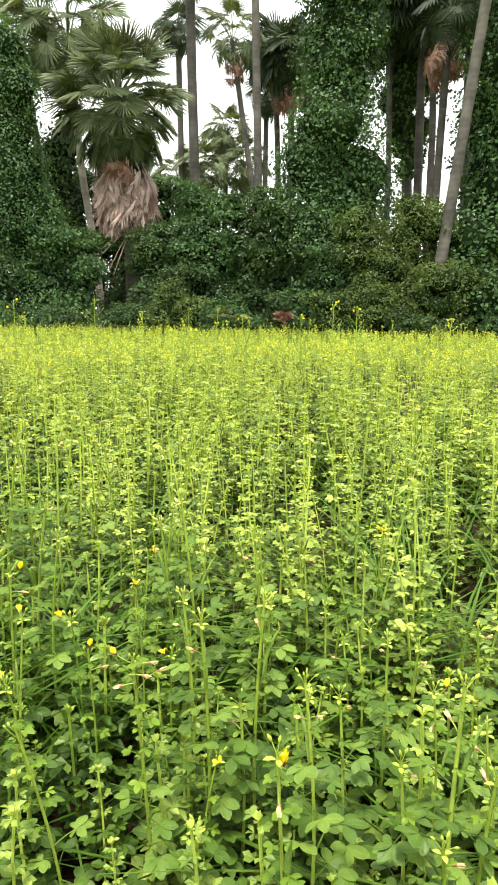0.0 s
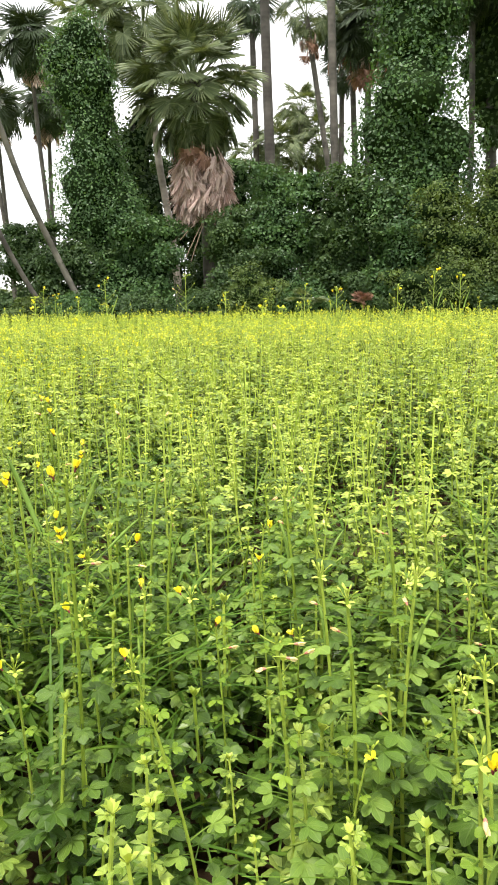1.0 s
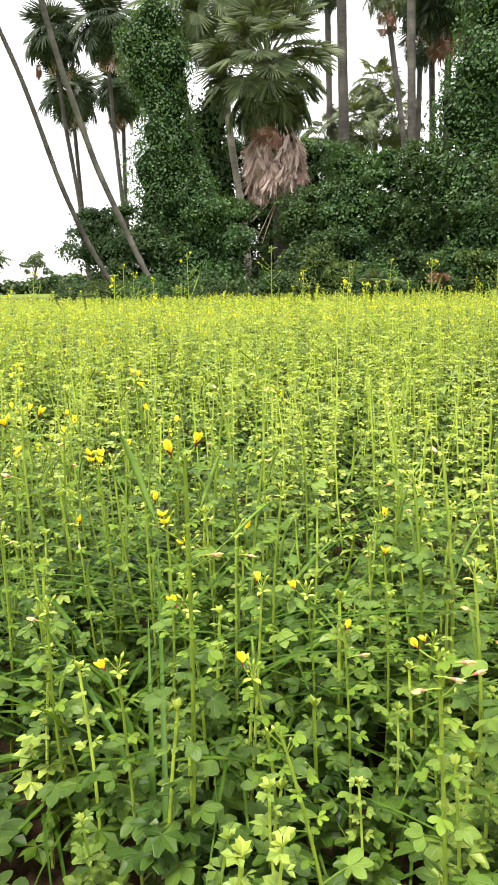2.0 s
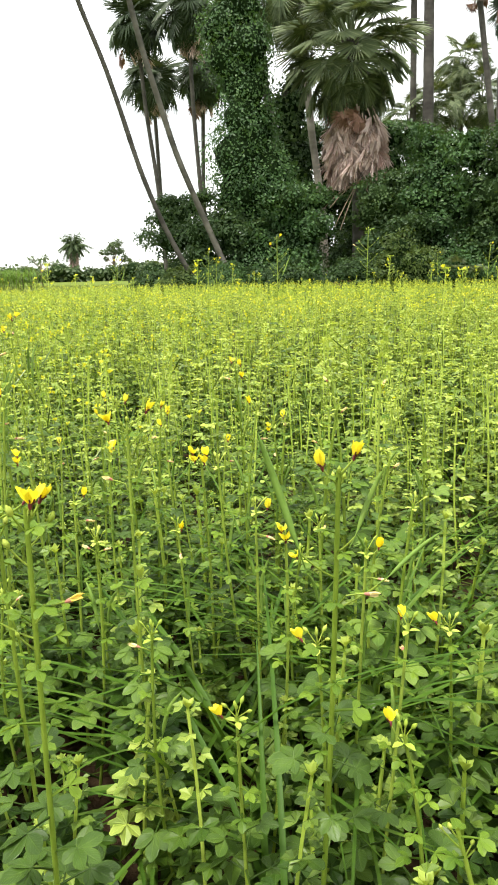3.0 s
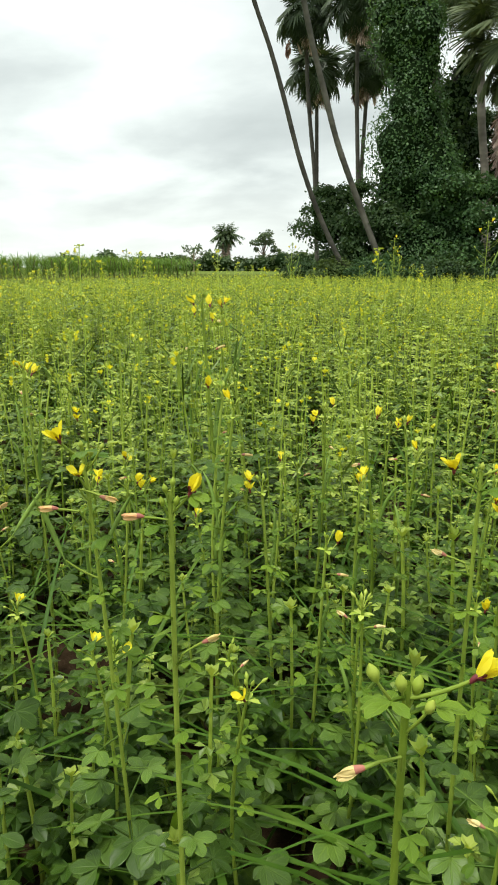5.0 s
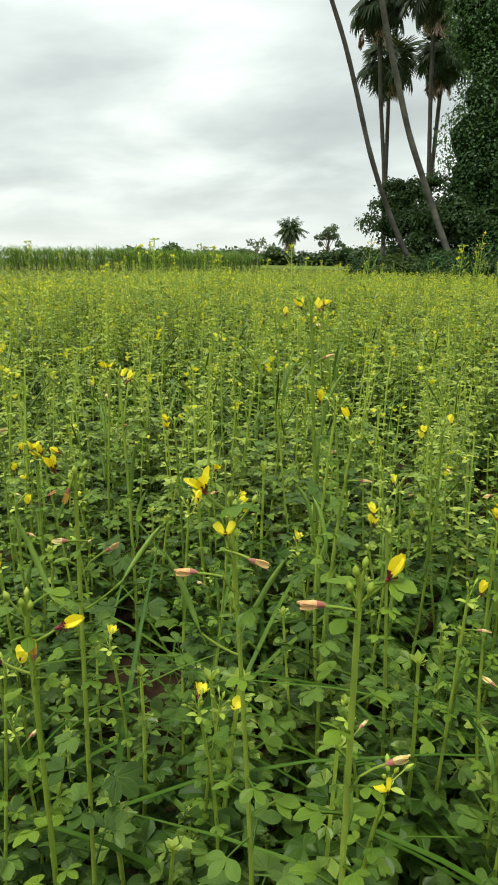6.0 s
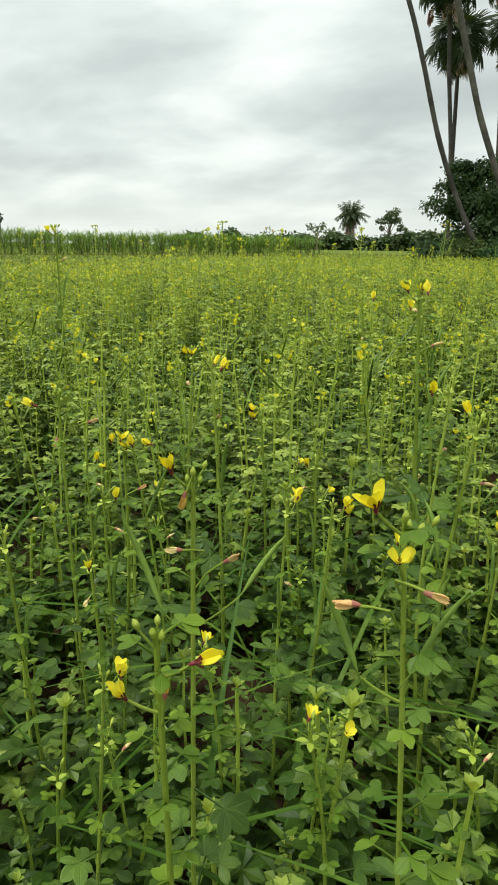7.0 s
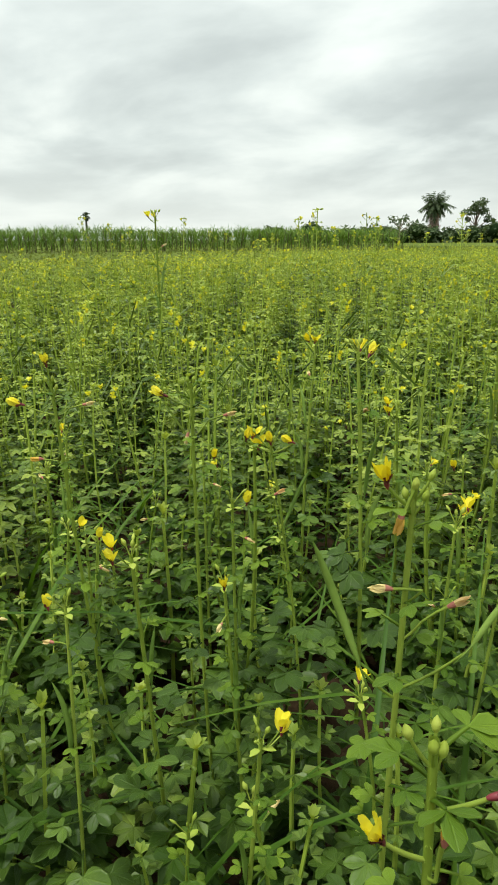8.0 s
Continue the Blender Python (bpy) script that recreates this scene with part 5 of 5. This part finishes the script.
show_plant("low field plant with a small yellow flower", (-0.216, 0.866, 0.365), (8, -6), 0.0015, 6, 717, [(2, 6, 3, 4, 20, 6, 0.95)],
           [(-6, 4, 2, 0.8), (7, 3, 3, 0.8)], [(22, -26, 5, "cream", 74)], (), 22, True)
show_plant("low field plant with a small yellow flower", (-0.176, 1.029, 0.388), (6, -6), 0.0016, 6, 718, [(0, 6, 3, 3, 10, 8, 1.0)],
           [(-6, 4, 2, 0.9), (9, 3, 3, 0.8)], (), (), 24, True)
SLIM = "very tall slim plant with pale buds and few flowers"
show_plant(SLIM, (-1.06, 3.10, 0.870), (10, 0), 0.0016, 12, 709, [(-26, -30, 4, 2, -10, 0, 1.2), (12, 4, 4, 0, 20, 0, 1.2)],
           [(0, 4, 0, 1.3), (-8, 0, 2, 1.2), (46, -46, 0, 1.3), (38, -64, 0, 1.2), (-42, -84, 3, 1.3), (30, -110, 0, 1.2), (-30, -120, 0, 1.2)], (), [(18, -160, 44, -96)], 40)
show_plant(SLIM, (-0.66, 2.94, 0.882), (4, 0), 0.0015, 12, 710, [],
           [(0, 4, 0, 1.3), (-7, 0, 2, 1.3), (8, -3, 2, 1.2), (-34, -44, 0, 1.4), (36, -36, 0, 1.3), (-40, -72, 3, 1.3), (34, -92, 0, 1.3), (-26, -118, 0, 1.2)], [(-52, -58, 0, "cream", -60)], (), 40)
show_plant(SLIM, (-1.63, 3.77, 0.850), (-6, 0), 0.0016, 16, 711, [(6, 4, 4, 4, 10, 0, 1.1)],
           [(0, 0, 0, 1.3), (-22, -24, 2, 1.3), (28, -36, 0, 1.3), (-32, -60, 0, 1.2), (24, -80, 0, 1.2)], (), (), 40)
show_plant(PODDED, (-0.354, 0.755, 0.586), (-16, -14), 0.0024, 20, 708, [(-13, 6, 4, 4, -14, 10, 1.05), (11, 13, 3, 2, 14, 4, 1.05)],
           [(0, 4, 2, 0.9), (4, -1, 3, 0.9), (-4, -2, -2, 1.0)], [(26, -96, 4, "cream", 86)], [(-28, -62, -49, 2), (12, -50, 30, -6), (36, -84, 66, -58)])

def slim_plant(x, y, z, seed):
    """A tall slim plant whose side stalks each end in a bud, with a few small flowers at the top."""
    r = np.random.default_rng(seed)
    buds = [(r.normal(0, 7), r.uniform(-6, 8), r.normal(0, 4), 1.3) for _ in range(4)]
    buds += [((-1) ** k * r.uniform(16, 42), -24 - 17 * k + r.normal(0, 4), r.normal(0, 6), r.uniform(1.1, 1.5)) for k in range(7)]
    blooms = [((-1) ** k * r.uniform(8, 26), r.uniform(-26, 8), r.normal(0, 6), int(r.integers(5)), (-1) ** k * 20, 4, 1.05) for k in range(r.integers(1, 4))]
    show_plant(SLIM, (x, y, z), (r.normal(0, 12), r.normal(0, 12)), 0.0017, 10, seed, blooms, buds, (), [(14, -150, 34, -90), (-12, -170, -34, -112)], 26)


for n, (x, y, z) in enumerate([(0.38, 3.09, 0.88), (0.47, 3.0, 0.865), (0.25, 3.3, 0.83), (-0.03, 3.1, 0.825), (-0.2, 4.4, 0.86), (-2.3, 4.0, 0.84), (-3.0, 3.4, 0.80), (-0.61, 6.9, 0.89), (-1.9, 4.6, 0.83)]):
    slim_plant(x, y, z, 720 + n)

# points along the camera's own path; plants keep clear of them
CAMERA_TRACK = np.array([(0, 0), (-0.13, 0.13), (-0.27, 0.29), (-0.46, 0.41), (-0.63, 0.50), (-0.84, 0.55)])


def from_camera_track(x, y):
    return min(math.hypot(x - a, y - b) for a, b in CAMERA_TRACK)


BARE = [(-1.26, 1.07, 0.09), (-1.36, 1.21, 0.10), (-1.46, 1.05, 0.06)]


def on_bare(x, y):
    return any(math.hypot(x - a, y - b) < c for a, b, c in BARE)


def not_in_bloom(xy):
    """The eastern part of the field, where most plants are still in bud."""
    return np.array([x + 0.33 * y + 0.8 * noise.noise(Vector((x * 1.3, y * 1.3, 31.0))) > -0.15 for x, y in xy])


def patchy(x, y):
    return 0.5 + 0.5 * noise.noise(Vector((x * 0.8, y * 0.8, 9.0)))


def in_view(p, half):
    """Which spots the camera's sweep covers, between its right and left view edges, each widened by `half` degrees."""
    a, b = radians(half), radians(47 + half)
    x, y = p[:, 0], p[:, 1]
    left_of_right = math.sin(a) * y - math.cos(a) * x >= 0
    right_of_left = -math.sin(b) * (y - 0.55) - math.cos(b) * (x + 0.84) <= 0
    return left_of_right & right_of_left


def plant_near():
    r = np.random.default_rng(400)
    step, spots = 0.11, []
    for a in np.arange(-2.4, 1.3, step):
        for b in np.arange(0.1, 2.3, step):
            x, y = a + r.uniform(-0.05, 0.05), b + r.uniform(-0.05, 0.05)
            d = from_camera_track(x, y)
            if d < 0.34 or d > 1.55 or on_bare(x, y) or not in_view(np.array([(x, y)]), 26)[0] or min((math.hypot(x - p, y - q) for p, q in placed[:len(HEROES) + 20])) < 0.05:
                continue
            spots.append((d, x, y))
    spots.sort()
    for d, x, y in spots[:112]:
        h = 0.28 + 0.26 * patchy(x, y) + r.normal(0, 0.07)
        h = min(max(h, 0.2), 0.32 + 0.22 * min(1.0, max(0, (d - 0.34) / 0.5)) + 0.04 * r.random())
        k = int(np.argmin([abs(h - g) + r.uniform(0, 0.05) for g in HEIGHTS]))
        if not_in_bloom([(x, y)])[0]:
            k = 13 + int(np.argmin([abs(h - g) + r.uniform(0, 0.04) for g in (0.24, 0.30, 0.38, 0.45, 0.50)]))
        set_plant(k, x, y, h, r.uniform(0, 6.28))
    return spots[112][0] if len(spots) > 112 else 1.55


NEAR = plant_near()


# the rest of the field, as one growth
def small_plant(r, height, level, bloom=True):
    """A plant for the field at large; level 0 is the fullest, 3 the plainest. Flat leaves crowd its lower half;
    above them a slim stem carries small leaves, pods, buds and flowers."""
    g = Geo()
    line = stem_line(r, height)[:: (2, 3, 5, 11)[level]]
    g.add(*tube(line, np.linspace(0.0026, 0.0017, len(line)) * (1.0, 1.1, 1.3, 1.3)[level], (4, 3, 3, 3)[level]), 2)

    def spot(u):
        return np.array([np.interp(u * height, line[:, 2], line[:, c]) for c in range(3)])

    n_low = (int(12 + 24 * height), int(9 + 18 * height), 9, 5)[level]
    n_top = (int(5 + 20 * height), int(5 + 16 * height), 9, 7)[level]
    k_leaf = (0.84, 1.12, 1.55, 2.8)[level]
    for i in range(n_low + n_top):
        low = i < n_low
        u = 0.12 + 0.46 * (i + 0.5) / n_low if low else 0.58 + 0.38 * (i - n_low + 0.5) / n_top
        size = ((0.027 - 0.010 * u) if low else (0.0215 - 0.0105 * u)) * r.uniform(0.72, 1.25) * k_leaf
        az = i * 2.39996 + r.normal(0, 0.4)
        stalk = size * ((1.15 if level < 2 else 0.6) if low else 0.55)
        hub = spot(u) + np.array([stalk * math.cos(az), stalk * math.sin(az), stalk * (0.35 if low else 0.5)])
        for a in ((0, 0.9, -0.9, 1.8, -1.8) if level < 2 and low else (0, 1.0, -1.0) if level < 3 else (0.6, -0.6)):
            if level == 0 and low and u > 0.22:
                uv = blade_uv(2)
                v, q = blade(size, size * 0.68, 2, r.uniform(0.0, 0.22), 0.25, 0.62, 0.34)
            else:
                uv = KITE_UV
                v, q = kite(size, size * 0.66, 0.16, 0.25, 0.62)
            # lowest leaves get the shade-toned colour, upper ones the lightened young-leaf colour
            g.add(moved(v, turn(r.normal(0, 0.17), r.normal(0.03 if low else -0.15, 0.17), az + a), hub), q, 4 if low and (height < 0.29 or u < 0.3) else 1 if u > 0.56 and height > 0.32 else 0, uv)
    top = line[-1]
    for i in range((6, 5, 5, 4)[level]):
        v, q = kite(0.012 * k_leaf**0.7, 0.0075 * k_leaf**0.7, 0, 0.3)
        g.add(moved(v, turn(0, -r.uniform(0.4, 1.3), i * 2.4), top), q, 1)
    if height > 0.33:
        tall = height > 0.6
        for i in range(r.integers(2, 5) if tall else r.integers(0, 4) + 2 * (level > 1) if bloom else int(r.random() < 0.25)):
            a = r.uniform(0, 6.28)
            out = r.uniform(0.012, 0.032) if tall else 0.014
            at = top + np.array([out * math.cos(a), out * math.sin(a), r.uniform(-0.05, 0.008) if tall else r.uniform(-0.02, 0.006)])
            if tall:
                g.add(*tube(np.array([top * [1, 1, 0] + [0, 0, at[2] - 0.02], at]), 0.0009, 3), 2)
            for p in range((4, 4, 3, 2)[level]):
                s = (0.013 if tall else 0.0098) * (1.0, 1.0, 1.15, 1.5)[level]
                v, q = kite(s, s * 0.75, -0.2, 0.2)
                g.add(moved(v, turn(0, -r.uniform(0.5, 1.2), a + (p - 1.5) * 0.8), at), q, 3)
        for i in range(6 if tall else 0):
            a, z = r.uniform(0, 6.28), top[2] - 0.012 - 0.018 * i
            foot = np.array([top[0], top[1], z - 0.012])
            at = foot + np.array([0.026 * math.cos(a), 0.026 * math.sin(a), 0.020]) * r.uniform(0.7, 1.3)
            g.add(*tube(np.array([foot, at]), 0.0009, 3), 2)
            for p in range(2):
                v, q = kite(0.013, 0.008, 0, 0.3)
                g.add(moved(v, turn(0, -r.uniform(0.5, 1.2), a + p), at), q, 1)
        for i in range((r.integers(0, 3), r.integers(0, 2), r.integers(0, 2), 0)[level]):
            u = r.uniform(0.55, 0.86)
            at = spot(u)
            a, el = r.uniform(0, 6.28), r.uniform(0.6, 1.15)
            d = np.array([math.cos(a) * math.cos(el), math.sin(a) * math.cos(el), math.sin(el)])
            if level < 2:
                g.add(*tube(np.array([at, at + 0.02 * d, at + 0.045 * d, at + 0.085 * d]), [0.0006, 0.0015, 0.0022, 0.0006], 3), 0)
            else:
                g.add(*tube(np.array([at, at + 0.05 * d, at + 0.085 * d]), [0.0008, 0.0020, 0.0006], 3), 0)
    return g.arrays()


EDGE = np.array([(13, 23.2), (6, 23.1), (-4, 23.9), (-11.6, 22.8), (-13.6, 20.5), (-14.5, 16.5), (-13.6, 11.5), (-9.4, 4.3), (-9.0, -5), (13, -5)])


def inside(x, y):
    """Which spots lie within the field's edge."""
    hit = np.zeros(len(x), bool)
    for (x1, y1), (x2, y2) in zip(EDGE, np.roll(EDGE, -1, 0)):
        cross = ((y1 > y) != (y2 > y)) & (x < (x2 - x1) * (y - y1) / (y2 - y1 + 1e-12) + x1)
        hit ^= cross
    return hit


def spread(templates, xy, heights, r, out):
    """Sets templates, each of unit height scale, at the spots with random turn, lean and size."""
    which = r.integers(len(templates), size=len(xy))
    for k, (v, q, m, uv) in enumerate(templates):
        idx = np.nonzero(which == k)[0]
        if not len(idx):
            continue
        a = r.uniform(0, 6.28, len(idx))
        c, s = np.cos(a)[:, None], np.sin(a)[:, None]
        sc = heights[idx][:, None] / v[:, 2].max()
        lean = r.normal(0, 0.05, (len(idx), 2))
        vz = v[None, :, 2] * sc
        vx = (v[None, :, 0] * c - v[None, :, 1] * s) * np.sqrt(sc) + lean[:, :1] * vz + xy[idx, 0][:, None]
        vy = (v[None, :, 0] * s + v[None, :, 1] * c) * np.sqrt(sc) + lean[:, 1:] * vz + xy[idx, 1][:, None]
        vv = np.stack([vx, vy, vz], -1).reshape(-1, 3)
        qq = (q[None] + (np.arange(len(idx)) * len(v))[:, None, None]).reshape(-1, 4)
        uvs = np.tile(uv, (len(idx), 1))
        uvs[:, 2] = np.repeat(np.clip(r.normal(0.5, 0.27, len(idx)), 0, 1), len(v))
        out.add(vv, qq, np.tile(m, len(idx)), uvs)


def scatter(r, x0, x1, y0, y1, step):
    a, b = np.meshgrid(np.arange(x0, x1, step), np.arange(y0, y1, step), indexing="ij")
    xy = np.stack([a.ravel(), b.ravel()], -1)
    return xy + r.uniform(-0.5 * step, 0.5 * step, xy.shape)


def clumped(xy, r, least=-0.2):
    """The spots that are left where the crop stands in clumps with gaps between."""
    n = np.array([noise.noise(Vector((x * 2.3, y * 2.3, 21.0))) + 0.6 * noise.noise(Vector((x * 6.0, y * 6.0, 2.0))) for x, y in xy])
    west = np.clip((-1.0 - xy[:, 0]) / 0.8, 0, 1) * (xy[:, 1] < 4)
    return xy[n + r.normal(0, 0.12, len(xy)) > least - 0.2 * west]


def height_at(xy, r):
    base = np.array([noise.noise(Vector((x * 0.55, y * 0.55, 4.0))) + 0.9 * noise.noise(Vector((x * 1.9, y * 1.9, 7.0))) for x, y in xy])
    far = np.linalg.norm(xy, axis=1)
    h = 0.44 + 0.07 * base + r.normal(0, 1, len(xy)) * np.where(far > 8, 0.04, 0.07)
    tall = (r.random(len(xy)) < 0.024) & (far > 3.6)
    return np.clip(np.where(tall, r.uniform(0.6, 0.86, len(xy)) - 0.05 * (far > 9), np.minimum(h, 0.57)), 0.2, 0.88)


def field_at_large():
    r = np.random.default_rng(500)
    low = [small_plant(r, h, 0) for h in (0.16, 0.20, 0.24, 0.28, 0.31)]
    near = [small_plant(r, h, 0) for h in (0.3, 0.36, 0.42, 0.46, 0.5, 0.44)]
    full = [small_plant(r, h, 1) for h in (0.3, 0.36, 0.42, 0.46, 0.5, 0.54, 0.44, 0.4)]
    near_green = [small_plant(r, h, 0, False) for h in (0.3, 0.36, 0.42, 0.46, 0.5, 0.44)]
    full_green = [small_plant(r, h, 1, False) for h in (0.3, 0.36, 0.42, 0.46, 0.5, 0.54, 0.44, 0.4)]
    mid = [small_plant(r, h, 2) for h in (0.36, 0.42, 0.46, 0.5, 0.44, 0.4)]
    far = [small_plant(r, h, 3) for h in (0.38, 0.44, 0.48, 0.42)]
    tall = [small_plant(r, h, 1) for h in (0.66, 0.72, 0.78, 0.7)]
    tall_far = [small_plant(r, h, 2) for h in (0.66, 0.72, 0.78)]
    out = Geo()
    dist = lambda p: np.min(np.linalg.norm(p[:, None] - CAMERA_TRACK[None], axis=2), axis=1)
    # low growth between the nearest plants
    xy = scatter(r, -2.6, 1.6, -0.4, 2.6, 0.088)
    d = dist(xy)
    xy = clumped(xy[(d > 0.24) & (d < NEAR + 0.1) & in_view(xy, 34)], r, -0.7)
    xy = xy[[not on_bare(x, y) for x, y in xy]]
    spread(low, xy, np.clip(r.normal(0.24, 0.065, len(xy)), 0.12, 0.38), r, out)
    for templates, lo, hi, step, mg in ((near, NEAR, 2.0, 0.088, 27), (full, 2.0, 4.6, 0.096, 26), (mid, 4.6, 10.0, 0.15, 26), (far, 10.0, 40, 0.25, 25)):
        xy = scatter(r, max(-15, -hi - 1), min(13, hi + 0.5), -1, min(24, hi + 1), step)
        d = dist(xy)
        xy = clumped(xy[(d >= lo) & (d < hi) & in_view(xy, mg) & inside(xy[:, 0], xy[:, 1])], r)
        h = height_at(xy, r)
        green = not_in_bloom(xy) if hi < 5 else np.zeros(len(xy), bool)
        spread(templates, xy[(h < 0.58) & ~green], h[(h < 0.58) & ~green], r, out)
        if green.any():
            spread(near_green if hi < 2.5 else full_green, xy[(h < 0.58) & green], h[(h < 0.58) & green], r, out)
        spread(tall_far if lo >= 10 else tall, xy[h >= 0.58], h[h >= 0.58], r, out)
    # outside the camera's swept view the crop goes on, thinner and plainer
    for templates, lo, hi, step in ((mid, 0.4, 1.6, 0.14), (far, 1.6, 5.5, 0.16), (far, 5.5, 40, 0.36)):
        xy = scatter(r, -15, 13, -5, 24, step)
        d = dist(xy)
        xy = xy[~in_view(xy, 29 if hi < 2 else 25) & inside(xy[:, 0], xy[:, 1]) & (d >= lo) & (d < hi)]
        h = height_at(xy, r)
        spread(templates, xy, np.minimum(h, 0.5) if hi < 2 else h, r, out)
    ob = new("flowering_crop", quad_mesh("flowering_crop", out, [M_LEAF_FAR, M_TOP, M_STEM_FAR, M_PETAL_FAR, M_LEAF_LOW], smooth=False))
    tagged(ob, "dense yellow-flowering green crop filling the field", "crop", kind="stuff")


field_at_large()


def grass():
    """Long grass blades between the plants, and low grass past the field."""
    r = np.random.default_rng(600)
    g = Geo()
    tuft = []
    for i in range(5):
        t = Geo()
        for _ in range(7):
            v, q = blade(r.uniform(0.14, 0.30), r.uniform(0.0035, 0.007), 6, r.uniform(0.5, 1.3), 0.4, 0.3)
            t.add(moved(v, turn(0, -r.uniform(0.8, 1.35), r.uniform(0, 6.28)), (r.normal(0, 0.02), r.normal(0, 0.02), 0)), q)
        tuft.append(t.arrays())
    xy = scatter(r, -3.0, 1.6, -0.1, 3.4, 0.145)
    d = np.min(np.linalg.norm(xy[:, None] - CAMERA_TRACK[None], axis=2), axis=1)
    xy = xy[(d > 0.28) & (r.random(len(xy)) < 0.75) & in_view(xy, 34)]
    spread(tuft, xy, r.uniform(0.18, 0.36, len(xy)), r, g)
    # thicker clumps of grass
    clumps = np.array([(-0.53, 1.03), (0.25, 1.30), (0.33, 1.24), (-0.36, 1.20), (-0.42, 1.24)])
    xy = np.repeat(clumps, 9, 0) + r.normal(0, 0.055, (45, 2))
    spread(tuft, xy, r.uniform(0.26, 0.40, len(xy)), r, g)
    tagged(new("grass", quad_mesh("grass", g, [M_GRASS])), "long green grass blades between the plants", "grass", kind="stuff")
    g = Geo()
    low = []
    for i in range(4):
        t = Geo()
        for _ in range(6):
            v, q = kite(r.uniform(0.2, 0.4), 0.05, 0.3, 0.3, 0.4)
            t.add(moved(v, turn(0, -r.uniform(0.6, 1.3), r.uniform(0, 6.28)), (r.normal(0, 0.1), r.normal(0, 0.1), 0)), q)
        low.append(t.arrays())
    xy = scatter(r, -52, 4, 2, 60, 0.75)
    xy = xy[~inside(xy[:, 0], xy[:, 1]) & (xy[:, 1] > -0.4 * xy[:, 0])]
    xy = xy[(xy[:, 0] < -7) | (xy[:, 1] < 24)]
    near_cane = np.clip((-xy[:, 0] - 20) / 15, 0, 1)
    spread(low, xy, r.uniform(0.08, 0.22, len(xy)) - 0.04 * near_cane, r, g)
    tagged(new("grass", quad_mesh("low_grass", g, [M_GRASS_FAR], smooth=False)), "low green grass beyond the crop", "grass", kind="stuff")


grass()
